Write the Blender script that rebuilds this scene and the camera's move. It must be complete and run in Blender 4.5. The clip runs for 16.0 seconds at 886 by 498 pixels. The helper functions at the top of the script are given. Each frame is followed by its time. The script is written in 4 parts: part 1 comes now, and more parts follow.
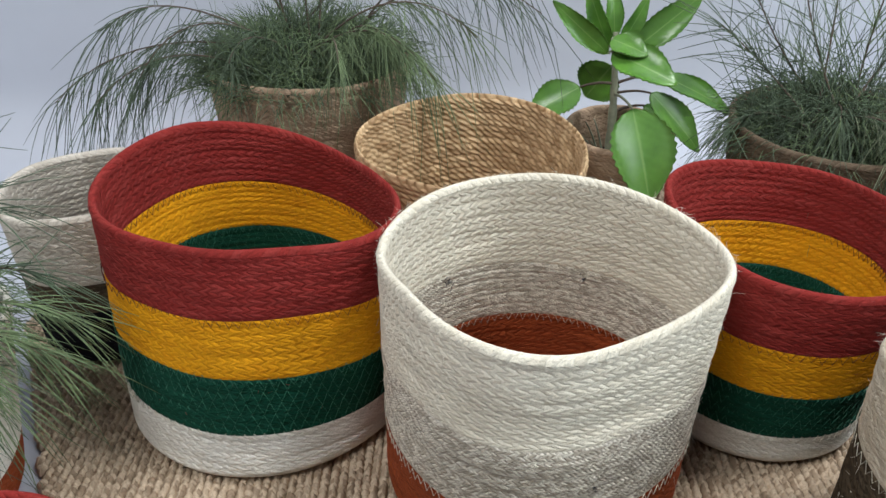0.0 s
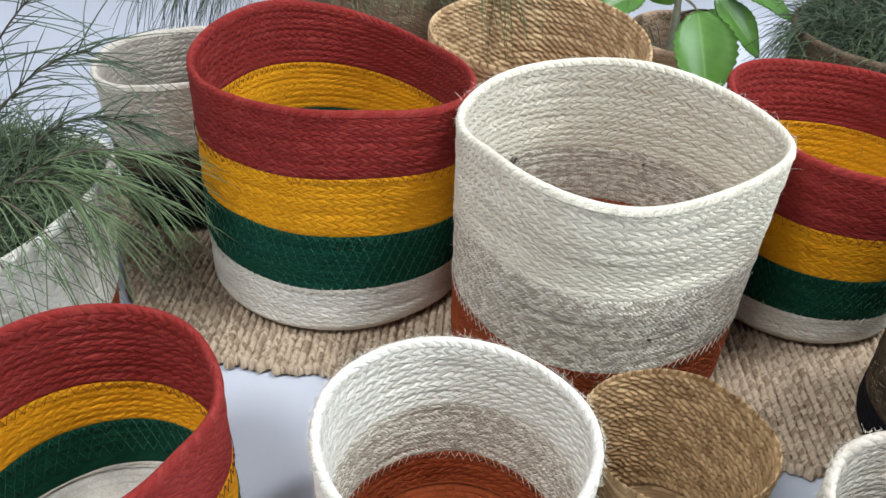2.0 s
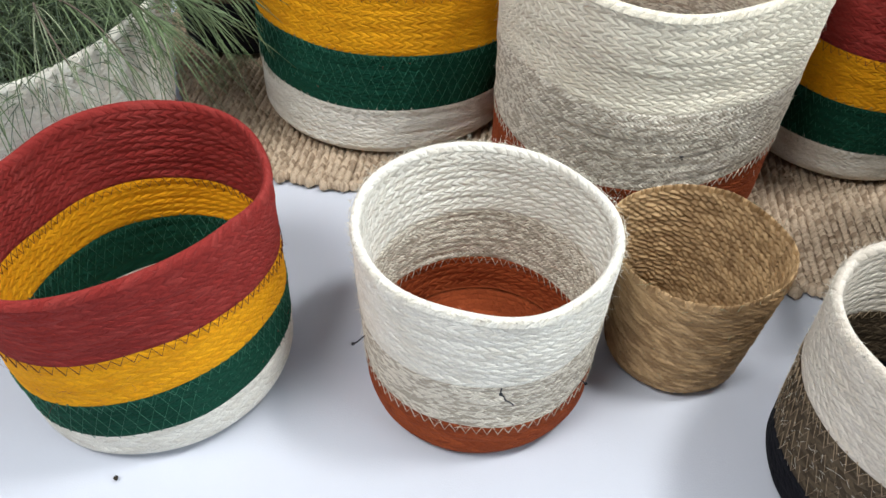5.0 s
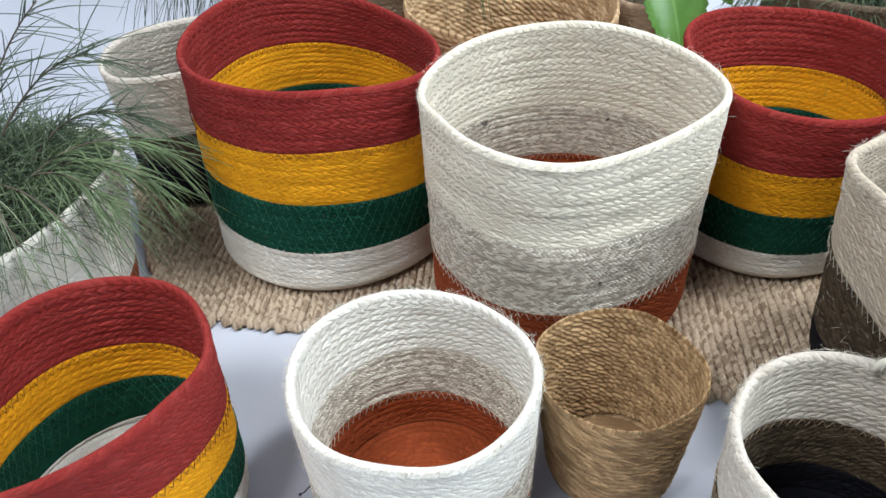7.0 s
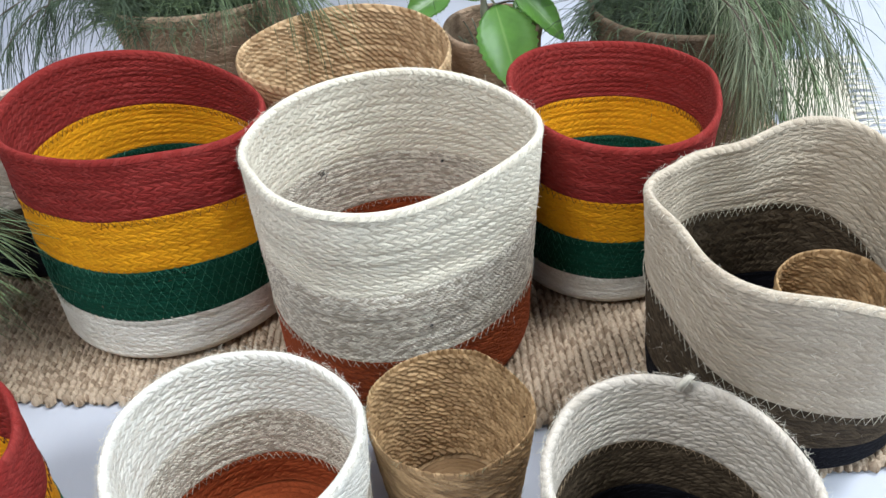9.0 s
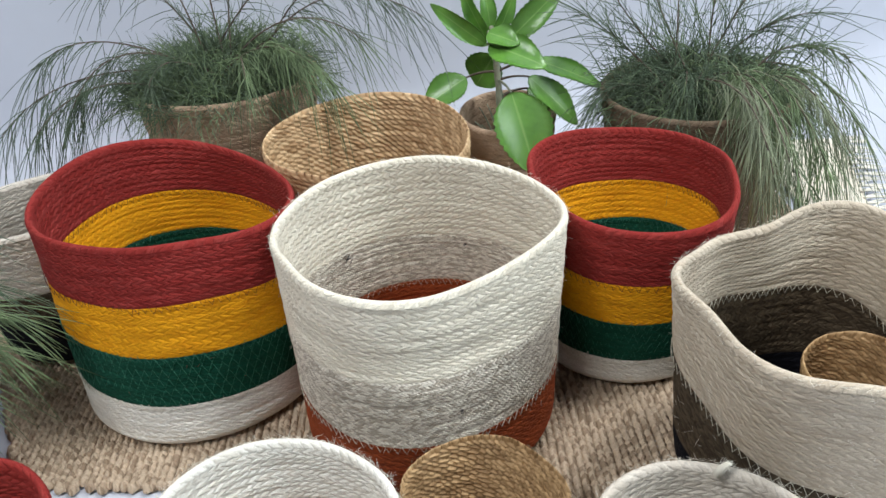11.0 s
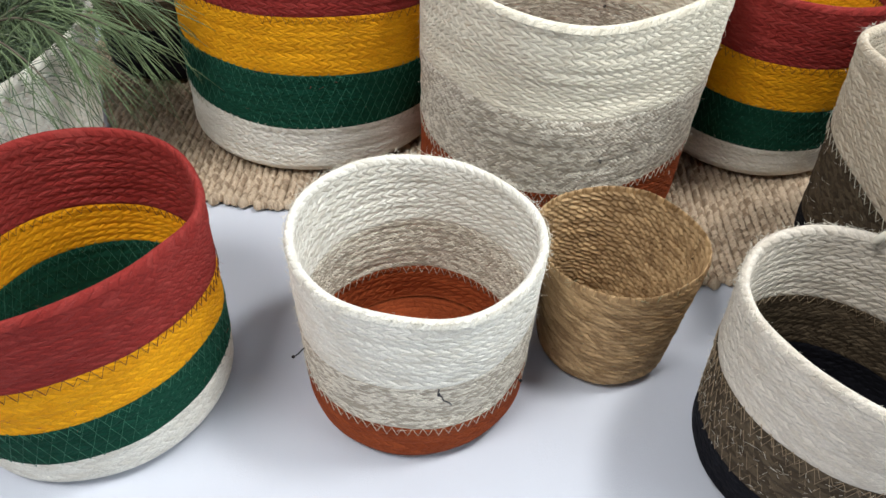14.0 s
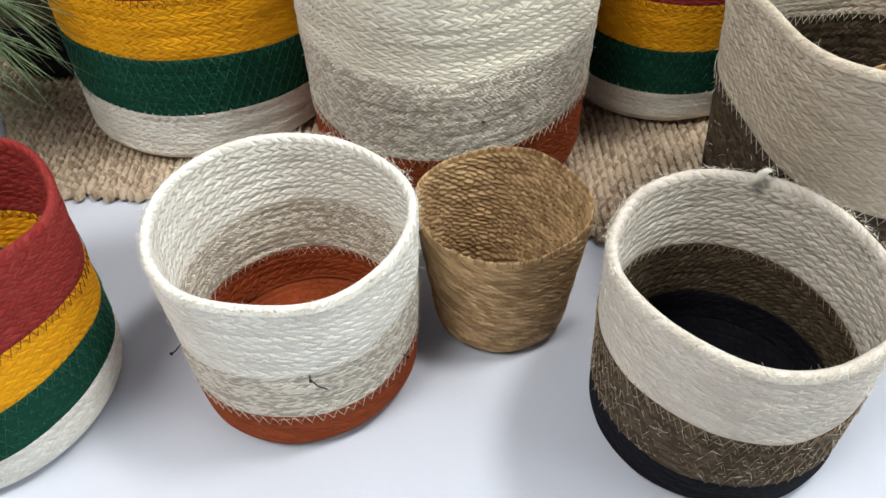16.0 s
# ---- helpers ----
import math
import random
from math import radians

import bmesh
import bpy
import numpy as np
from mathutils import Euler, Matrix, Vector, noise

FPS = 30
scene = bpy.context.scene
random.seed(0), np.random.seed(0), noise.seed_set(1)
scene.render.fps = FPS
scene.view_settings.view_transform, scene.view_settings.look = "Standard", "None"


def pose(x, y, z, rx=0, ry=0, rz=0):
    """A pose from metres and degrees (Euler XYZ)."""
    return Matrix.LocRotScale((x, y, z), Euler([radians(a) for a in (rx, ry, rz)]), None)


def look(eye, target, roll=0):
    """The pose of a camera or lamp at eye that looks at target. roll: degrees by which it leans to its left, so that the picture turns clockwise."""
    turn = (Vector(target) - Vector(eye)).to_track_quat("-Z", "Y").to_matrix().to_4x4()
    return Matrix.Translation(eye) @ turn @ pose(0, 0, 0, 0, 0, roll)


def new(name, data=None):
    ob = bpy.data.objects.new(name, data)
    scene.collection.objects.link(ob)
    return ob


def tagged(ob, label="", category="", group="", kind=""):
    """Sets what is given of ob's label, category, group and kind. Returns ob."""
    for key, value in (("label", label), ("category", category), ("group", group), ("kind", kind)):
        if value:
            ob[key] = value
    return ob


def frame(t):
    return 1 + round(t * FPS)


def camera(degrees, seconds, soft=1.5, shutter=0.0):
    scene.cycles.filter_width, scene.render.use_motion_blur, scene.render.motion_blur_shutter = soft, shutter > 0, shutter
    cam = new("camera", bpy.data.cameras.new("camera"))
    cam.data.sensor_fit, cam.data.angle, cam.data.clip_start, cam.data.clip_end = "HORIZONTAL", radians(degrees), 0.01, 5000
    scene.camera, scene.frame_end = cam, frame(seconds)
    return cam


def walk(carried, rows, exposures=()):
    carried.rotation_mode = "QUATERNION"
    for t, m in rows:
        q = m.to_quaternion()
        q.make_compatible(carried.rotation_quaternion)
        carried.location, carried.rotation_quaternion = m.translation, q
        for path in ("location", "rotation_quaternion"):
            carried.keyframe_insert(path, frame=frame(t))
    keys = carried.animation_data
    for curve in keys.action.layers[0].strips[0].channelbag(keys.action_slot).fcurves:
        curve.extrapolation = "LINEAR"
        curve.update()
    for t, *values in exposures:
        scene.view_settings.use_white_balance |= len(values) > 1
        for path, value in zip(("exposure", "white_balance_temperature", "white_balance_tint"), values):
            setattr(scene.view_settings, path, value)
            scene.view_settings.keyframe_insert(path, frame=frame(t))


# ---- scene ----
cam = camera(58.7, 16.0)
METRES, EYE, TILT, LEAN, TURN = 0.65, 0.5141, -31.20, 0.396, 0.0
ROWS = [
    (0.0, 0.0, 0.0, 0.0, 0.0, -0.0, 0.0),
    (0.5, -0.0295, -0.0124, -0.0243, -0.13, 0.05, -0.45),
    (1.0, -0.0458, -0.0368, -0.0502, 0.01, 0.12, -0.97),
    (1.5, -0.0386, -0.0398, -0.0572, 1.43, -1.08, -2.04),
    (2.0, -0.0492, -0.0718, -0.0832, 2.22, -4.63, -2.74),
    (2.5, -0.0385, -0.0679, -0.1214, 2.71, -8.67, -3.54),
    (3.0, -0.026, -0.0837, -0.1503, 3.76, -11.64, -4.05),
    (5.5, -0.0241, -0.1265, -0.1454, 7.51, -13.63, -3.27),
    (6.0, -0.0231, -0.1307, -0.1229, 8.85, -11.83, -2.05),
    (6.5, 0.0093, -0.1508, -0.0802, 8.59, -9.62, -0.6),
    (7.0, 0.0599, -0.1575, -0.0707, 5.6, -7.71, 1.02),
    (7.5, 0.1108, -0.1502, -0.0705, 2.65, -6.36, 2.49),
    (8.0, 0.144, -0.1491, -0.0789, 1.18, -5.83, 3.71),
    (10.5, 0.1859, -0.1545, -0.0269, -1.43, -2.83, 6.53),
    (11.0, 0.1412, -0.1662, -0.0392, -0.66, -0.26, 5.86),
    (11.5, 0.1191, -0.1844, -0.0502, -0.32, 1.04, 5.21),
    (12.0, 0.0853, -0.1757, -0.0847, 0.35, -0.65, 3.55),
    (12.5, 0.0424, -0.1822, -0.0969, 0.44, -3.96, 1.58),
    (13.0, 0.0101, -0.1653, -0.1124, 0.55, -7.17, -0.19),
    (13.5, -0.0086, -0.154, -0.1365, 1.04, -10.05, -1.52),
    (14.0, -0.0107, -0.1507, -0.1563, 1.58, -12.08, -2.02),
    (14.5, -0.0173, -0.1438, -0.1619, 1.75, -13.18, -1.67),
    (15.0, 0.0262, -0.132, -0.1583, 1.59, -13.8, -0.64),
    (15.5, 0.0779, -0.1168, -0.1599, 1.1, -14.18, 0.86),
    (16.0, 0.1185, -0.1174, -0.1573, 0.38, -14.42, 2.96),
]
walk(cam, [(t, pose(0, 0, EYE, TILT, LEAN, TURN) @ pose(METRES * x, METRES * y, METRES * z, 90 + pitch, roll, yaw)) for t, x, y, z, yaw, pitch, roll in ROWS],
     [(0.0, -0.17, 6450, 6), (1.5, 0.07, 6250, 6), (3.0, 0.07, 6400, 6), (5.5, 0.07, 6600, 6), (7.0, 0.13, 6200, 6), (8.0, 0.13, 6100, 6),
      (10.5, 0.00, 6370, 6), (11.5, 0.00, 6370, 6), (13.0, 0.03, 6400, 6), (14.5, 0.01, 6750, 6), (16.0, -0.01, 6750, 6)])

# ---- light: daylight from a window in the wall to the right, and two ceiling panels ----
world = bpy.data.worlds.new("world")
scene.world = world
world.use_nodes = True
wn = world.node_tree
sky = wn.nodes.new("ShaderNodeTexSky")
sky.sky_type, sky.sun_disc, sky.sun_elevation, sky.sun_rotation = "NISHITA", False, radians(40), radians(120)
wn.links.new(sky.outputs[0], wn.nodes["Background"].inputs[0])
wn.nodes["Background"].inputs[1].default_value = 0.1


def area_lamp(name, eye, target, sx, sy, watts, colour):
    d = bpy.data.lights.new(name, "AREA")
    d.shape, d.size, d.size_y, d.energy, d.color = "RECTANGLE", sx, sy, watts, colour
    ob = new(name, d)
    ob.matrix_world = look(eye, target)
    return ob


area_lamp("window_daylight", (2.12, -0.35, 1.45), (0.0, 0.5, 0.3), 1.5, 1.3, 40, (0.84, 0.93, 1.0))
area_lamp("ceiling_panel_light", (-1.00, -0.60, 2.44), (-1.00, -0.60, 0), 0.9, 0.8, 62, (0.97, 0.97, 1.0))
area_lamp("ceiling_panel_light", (1.15, 0.45, 2.44), (1.15, 0.45, 0), 0.40, 0.40, 48, (0.97, 0.97, 1.0))


# ---- materials ----
def nodes_of(name, rough=0.8, spec=0.3):
    m = bpy.data.materials.new(name)
    m.use_nodes = True
    nt = m.node_tree
    b = nt.nodes["Principled BSDF"]
    b.inputs["Roughness"].default_value = rough
    b.inputs["Specular IOR Level"].default_value = spec
    return m, nt, b


def node(nt, kind, **sets):
    n = nt.nodes.new(kind)
    for k, v in sets.items():
        if k == "operation":
            n.operation = v
        elif k == "data_type":
            n.data_type = v
        elif k == "blend_type":
            n.blend_type = v
        else:
            n.inputs[k.replace("_", " ")].default_value = v
    return n


def math_node(nt, op, a, b=None):
    n = nt.nodes.new("ShaderNodeMath")
    n.operation = op
    for i, v in enumerate((a, b)):
        if v is None:
            continue
        if isinstance(v, (int, float)):
            n.inputs[i].default_value = v
        else:
            nt.links.new(v, n.inputs[i])
    return n.outputs[0]


def mix_colour(nt, fac, a, b, blend="MIX"):
    n = nt.nodes.new("ShaderNodeMix")
    n.data_type, n.blend_type = "RGBA", blend
    for sock, v in ((n.inputs[0], fac), (n.inputs[6], a), (n.inputs[7], b)):
        if isinstance(v, (int, float)):
            sock.default_value = v
        elif isinstance(v, tuple):
            sock.default_value = (*v, 1)
        else:
            nt.links.new(v, sock)
    return n.outputs[2]


def noise_node(nt, vec, scale, detail=3.0, rough=0.55):
    n = nt.nodes.new("ShaderNodeTexNoise")
    n.inputs["Scale"].default_value, n.inputs["Detail"].default_value, n.inputs["Roughness"].default_value = scale, detail, rough
    nt.links.new(vec, n.inputs["Vector"])
    return n.outputs["Fac"]


def ramp(nt, fac, lo, hi):
    n = nt.nodes.new("ShaderNodeMapRange")
    n.inputs["From Min"].default_value, n.inputs["From Max"].default_value = lo, hi
    nt.links.new(fac, n.inputs["Value"])
    return n.outputs[0]


def scaled(nt, vec, x, y, z):
    n = nt.nodes.new("ShaderNodeMapping")
    n.inputs["Scale"].default_value = (x, y, z)
    nt.links.new(vec, n.inputs["Vector"])
    return n.outputs[0]


def braid(name, colour, fleck, amount=0.5, strand=0.0088, chevron=True, relief=1.35, slant=0.75, blotch=0.25, lanes=1.0, cover=(0.45, 0.85)):
    """Jute cord: the UV map runs in metres along the cord and in cords across it. Strands cross the cord at a slant, each with its own tone."""
    m, nt, b = nodes_of(name, 0.9, 0.12)
    uv = nt.nodes.new("ShaderNodeUVMap").outputs[0]
    sep = nt.nodes.new("ShaderNodeSeparateXYZ")
    nt.links.new(uv, sep.inputs[0])
    u, v = sep.outputs[0], math_node(nt, "MULTIPLY", sep.outputs[1], lanes)
    obj = nt.nodes.new("ShaderNodeTexCoord").outputs["Object"]
    wob = noise_node(nt, scaled(nt, obj, 1, 1, 1), 55.0, 2)
    wob2 = noise_node(nt, scaled(nt, obj, 1, 1, 1), 190.0, 2)
    frac = math_node(nt, "FRACT", v)
    half = math_node(nt, "ABSOLUTE", math_node(nt, "SUBTRACT", frac, 0.5)) if chevron else frac
    phase = math_node(nt, "ADD", math_node(nt, "DIVIDE", u, strand), math_node(nt, "MULTIPLY", half, slant * (2 if chevron else 1)))
    phase = math_node(nt, "ADD", phase, math_node(nt, "MULTIPLY", wob, 1.5))
    phase = math_node(nt, "ADD", phase, math_node(nt, "MULTIPLY", wob2, 0.55))
    lane = math_node(nt, "FLOOR", math_node(nt, "MULTIPLY", v, 2.0 if chevron else 1.0))
    shuffle = nt.nodes.new("ShaderNodeTexWhiteNoise")
    shuffle.noise_dimensions = "1D"
    nt.links.new(math_node(nt, "ADD", lane, 0.5), shuffle.inputs["W"])
    phase = math_node(nt, "ADD", phase, math_node(nt, "MULTIPLY", shuffle.outputs["Value"], 7.0))
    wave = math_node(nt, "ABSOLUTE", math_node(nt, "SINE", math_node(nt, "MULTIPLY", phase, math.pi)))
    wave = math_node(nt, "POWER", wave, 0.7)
    ident = nt.nodes.new("ShaderNodeCombineXYZ")
    nt.links.new(math_node(nt, "FLOOR", phase), ident.inputs[0])
    nt.links.new(lane, ident.inputs[1])
    white = nt.nodes.new("ShaderNodeTexWhiteNoise")
    white.noise_dimensions = "2D"
    nt.links.new(ident.outputs[0], white.inputs["Vector"])
    tone = white.outputs["Value"]
    comb = nt.nodes.new("ShaderNodeCombineXYZ")
    nt.links.new(math_node(nt, "MULTIPLY", phase, 4.5), comb.inputs[0])
    nt.links.new(math_node(nt, "ADD", math_node(nt, "MULTIPLY", v, 3.0), math_node(nt, "MULTIPLY", lane, 5.3)), comb.inputs[1])
    fibre = noise_node(nt, comb.outputs[0], 1.2, 3, 0.7)
    blot = noise_node(nt, obj, 26.0, 3)
    mask = math_node(nt, "MULTIPLY", ramp(nt, math_node(nt, "ADD", tone, math_node(nt, "MULTIPLY", math_node(nt, "SUBTRACT", fibre, 0.5), 0.6)), *cover), amount)
    # shade in the gaps between strands, painted into the base colour
    groove_shade = math_node(nt, "SUBTRACT", 1.0, ramp(nt, wave, 0.05, 0.55))
    dark = tuple(c * 0.80 for c in colour)
    lite = tuple(min(c * 1.16, 0.92) for c in colour)
    base = mix_colour(nt, ramp(nt, fibre, 0.3, 0.7), dark, lite)
    base = mix_colour(nt, mask, base, fleck)
    grain = noise_node(nt, obj, 650.0, 2, 0.7)
    base = mix_colour(nt, math_node(nt, "MULTIPLY", ramp(nt, grain, 0.52, 0.66), 0.35), base, tuple(c * 0.55 for c in colour))
    base = mix_colour(nt, math_node(nt, "MULTIPLY", groove_shade, 0.10), base, tuple(c * 0.45 for c in colour))
    hs = nt.nodes.new("ShaderNodeHueSaturation")
    nt.links.new(base, hs.inputs["Color"])
    nt.links.new(math_node(nt, "ADD", 1.0 - blotch * 0.55, math_node(nt, "MULTIPLY", blot, blotch)), hs.inputs["Value"])
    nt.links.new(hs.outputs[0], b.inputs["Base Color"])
    height = math_node(nt, "ADD", math_node(nt, "MULTIPLY", wave, 0.8), math_node(nt, "ADD", math_node(nt, "MULTIPLY", fibre, 0.5), math_node(nt, "ADD", math_node(nt, "MULTIPLY", tone, 0.3), math_node(nt, "MULTIPLY", grain, 0.8))))
    bump = nt.nodes.new("ShaderNodeBump")
    bump.inputs["Strength"].default_value = 0.65
    bump.inputs["Distance"].default_value = 0.0010 * relief
    nt.links.new(height, bump.inputs["Height"])
    nt.links.new(bump.outputs[0], b.inputs["Normal"])
    return m


def plain(name, colour, rough=0.7, spread=0.25, scale=40.0, spec=0.3, bump_mm=0.0):
    m, nt, b = nodes_of(name, rough, spec)
    obj = nt.nodes.new("ShaderNodeTexCoord").outputs["Object"]
    n1 = noise_node(nt, obj, scale, 4)
    lo, hi = tuple(c * (1 - spread) for c in colour), tuple(min(1, c * (1 + spread)) for c in colour)
    nt.links.new(mix_colour(nt, ramp(nt, n1, 0.3, 0.7), lo, hi), b.inputs["Base Color"])
    if bump_mm:
        bump = nt.nodes.new("ShaderNodeBump")
        bump.inputs["Distance"].default_value = bump_mm / 1000
        nt.links.new(n1, bump.inputs["Height"])
        nt.links.new(bump.outputs[0], b.inputs["Normal"])
    return m


def rope(name, dark, lite):
    """Twisted seagrass rope: each strand keeps its own tone, with streaks along it and dark specks."""
    m, nt, b = nodes_of(name, 0.62, 0.35)
    uv = nt.nodes.new("ShaderNodeUVMap").outputs[0]
    obj = nt.nodes.new("ShaderNodeTexCoord").outputs["Object"]
    own = nt.nodes.new("ShaderNodeAttribute")
    own.attribute_name = "strand"
    streak = noise_node(nt, scaled(nt, uv, 3.2, 1.1, 1), 1.0, 4, 0.65)
    patch = noise_node(nt, obj, 38.0, 3)
    speck = noise_node(nt, obj, 420.0, 2, 0.6)
    tone = math_node(nt, "ADD", math_node(nt, "MULTIPLY", own.outputs["Fac"], 0.6), math_node(nt, "MULTIPLY", streak, 0.6))
    tone = math_node(nt, "ADD", tone, math_node(nt, "MULTIPLY", patch, 0.35))
    base = mix_colour(nt, ramp(nt, tone, 0.40, 1.15), dark, lite)
    base = mix_colour(nt, math_node(nt, "MULTIPLY", ramp(nt, speck, 0.60, 0.72), 0.45), base, tuple(c * 0.5 for c in dark))
    nt.links.new(base, b.inputs["Base Color"])
    bump = nt.nodes.new("ShaderNodeBump")
    bump.inputs["Strength"].default_value, bump.inputs["Distance"].default_value = 0.6, 0.0008
    nt.links.new(math_node(nt, "ADD", streak, math_node(nt, "MULTIPLY", speck, 0.4)), bump.inputs["Height"])
    nt.links.new(bump.outputs[0], b.inputs["Normal"])
    return m


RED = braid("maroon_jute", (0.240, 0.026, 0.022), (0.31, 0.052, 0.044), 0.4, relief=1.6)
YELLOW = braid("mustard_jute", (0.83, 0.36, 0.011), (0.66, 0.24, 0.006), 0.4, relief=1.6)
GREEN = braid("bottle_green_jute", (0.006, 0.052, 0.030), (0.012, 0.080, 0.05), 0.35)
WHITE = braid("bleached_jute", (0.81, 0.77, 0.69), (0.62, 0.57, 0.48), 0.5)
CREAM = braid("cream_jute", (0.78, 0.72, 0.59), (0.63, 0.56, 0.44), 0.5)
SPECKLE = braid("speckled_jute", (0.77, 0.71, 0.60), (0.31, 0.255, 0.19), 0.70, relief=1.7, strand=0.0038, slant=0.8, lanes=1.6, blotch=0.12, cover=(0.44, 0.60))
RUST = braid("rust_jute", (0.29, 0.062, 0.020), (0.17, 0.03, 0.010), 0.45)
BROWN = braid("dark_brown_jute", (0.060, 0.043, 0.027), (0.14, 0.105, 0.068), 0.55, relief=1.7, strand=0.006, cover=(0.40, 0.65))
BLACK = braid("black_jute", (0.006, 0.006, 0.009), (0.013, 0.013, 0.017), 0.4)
# white jute toned down to beige: the wavy basket's shade is in the colour
SHADED_WHITE = braid("shaded_white_jute", (0.55, 0.47, 0.365), (0.43, 0.345, 0.255), 0.5)
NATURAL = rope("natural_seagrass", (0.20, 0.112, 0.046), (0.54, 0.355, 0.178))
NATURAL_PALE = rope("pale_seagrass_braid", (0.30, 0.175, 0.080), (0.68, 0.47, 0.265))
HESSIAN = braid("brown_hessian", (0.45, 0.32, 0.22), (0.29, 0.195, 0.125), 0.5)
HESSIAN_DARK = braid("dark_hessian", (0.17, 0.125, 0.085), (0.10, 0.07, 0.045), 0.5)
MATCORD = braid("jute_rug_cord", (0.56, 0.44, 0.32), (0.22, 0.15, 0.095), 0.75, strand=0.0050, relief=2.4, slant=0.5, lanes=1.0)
THREAD_DARK = plain("dark_red_thread", (0.10, 0.012, 0.010), 0.7)
THREAD_PALE = plain("pale_thread", (0.55, 0.52, 0.42), 0.7)
THREAD_GREEN = plain("sage_thread", (0.035, 0.15, 0.095), 0.7)
THREAD_BLACK = plain("black_thread", (0.015, 0.016, 0.02), 0.6)
THREAD_BROWN = plain("tan_thread", (0.30, 0.22, 0.14), 0.7)
FIBRE_RED = plain("loose_maroon_fibre", (0.26, 0.04, 0.035), 0.7)
FIBRE = plain("loose_jute_fibre", (0.72, 0.68, 0.58), 0.6)
NEEDLE = plain("green_needles", (0.135, 0.185, 0.090), 0.55, 0.45, 30)
NEEDLE_DARK = plain("dark_needles", (0.085, 0.118, 0.072), 0.6, 0.4, 30)
NEEDLE_PALE = plain("pale_dry_needles", (0.21, 0.24, 0.15), 0.6, 0.35, 30)
TWIG = plain("grey_brown_twig", (0.11, 0.085, 0.065), 0.8, 0.3, 60)
STEM = plain("grey_green_stem", (0.22, 0.23, 0.16), 0.6, 0.3, 90)
SOIL = plain("dark_soil", (0.03, 0.024, 0.018), 0.95, 0.5, 120, 0.2, 4)


def cloth_material(name, colour, weave=True):
    m, nt, b = nodes_of(name, 0.85, 0.2)
    obj = nt.nodes.new("ShaderNodeTexCoord").outputs["Object"]
    big = noise_node(nt, obj, 3.0, 5)
    fine = noise_node(nt, obj, 900.0 if weave else 60.0, 2)
    lo, hi = tuple(c * 0.94 for c in colour), tuple(min(1, c * 1.04) for c in colour)
    nt.links.new(mix_colour(nt, ramp(nt, big, 0.3, 0.7), lo, hi), b.inputs["Base Color"])
    bump = nt.nodes.new("ShaderNodeBump")
    bump.inputs["Strength"].default_value = 0.5
    bump.inputs["Distance"].default_value = 0.006 if weave else 0.003
    soft = noise_node(nt, scaled(nt, obj, 9, 4, 4), 1.0, 4)
    nt.links.new(math_node(nt, "ADD", soft, math_node(nt, "MULTIPLY", fine, 0.05 if weave else 0.6)), bump.inputs["Height"])
    nt.links.new(bump.outputs[0], b.inputs["Normal"])
    return m


CLOTH = cloth_material("white_cotton_sheet", (0.50, 0.52, 0.58))
WALLWHITE = cloth_material("white_wall_paint", (0.72, 0.73, 0.77), False)
# for the unseen walls and ceiling; dark enough to cut bounced fill light
PAINT = cloth_material("unseen_wall_grey", (0.24, 0.245, 0.26), False)


def leaf_material():
    m, nt, b = nodes_of("fleshy_green_leaf", 0.32, 0.5)
    uv = nt.nodes.new("ShaderNodeUVMap").outputs[0]
    sep = nt.nodes.new("ShaderNodeSeparateXYZ")
    nt.links.new(uv, sep.inputs[0])
    obj = nt.nodes.new("ShaderNodeTexCoord").outputs["Object"]
    n1 = noise_node(nt, obj, 45, 4)
    rnd = nt.nodes.new("ShaderNodeObjectInfo").outputs["Random"]
    c = mix_colour(nt, ramp(nt, n1, 0.3, 0.75), (0.058, 0.155, 0.022), (0.135, 0.31, 0.042))
    c = mix_colour(nt, math_node(nt, "MULTIPLY", rnd, 0.55), c, (0.10, 0.20, 0.05))
    mid = math_node(nt, "ABSOLUTE", math_node(nt, "SUBTRACT", sep.outputs[1], 0.5))
    vein = math_node(nt, "SUBTRACT", 1.0, ramp(nt, mid, 0.0, 0.035))
    c = mix_colour(nt, math_node(nt, "MULTIPLY", vein, 0.5), c, (0.26, 0.40, 0.14))
    nt.links.new(c, b.inputs["Base Color"])
    b.inputs["Transmission Weight"].default_value = 0.0
    b.inputs["Subsurface Weight"].default_value = 0.08
    b.inputs["Subsurface Radius"].default_value = (0.004, 0.006, 0.002)
    side = math_node(nt, "SINE", math_node(nt, "MULTIPLY", math_node(nt, "ADD", sep.outputs[0], math_node(nt, "MULTIPLY", mid, -0.5)), 60.0))
    bump = nt.nodes.new("ShaderNodeBump")
    bump.inputs["Strength"].default_value, bump.inputs["Distance"].default_value = 0.35, 0.0008
    nt.links.new(math_node(nt, "ADD", math_node(nt, "MULTIPLY", side, 0.10), n1), bump.inputs["Height"])
    nt.links.new(bump.outputs[0], b.inputs["Normal"])
    return m


LEAF = leaf_material()


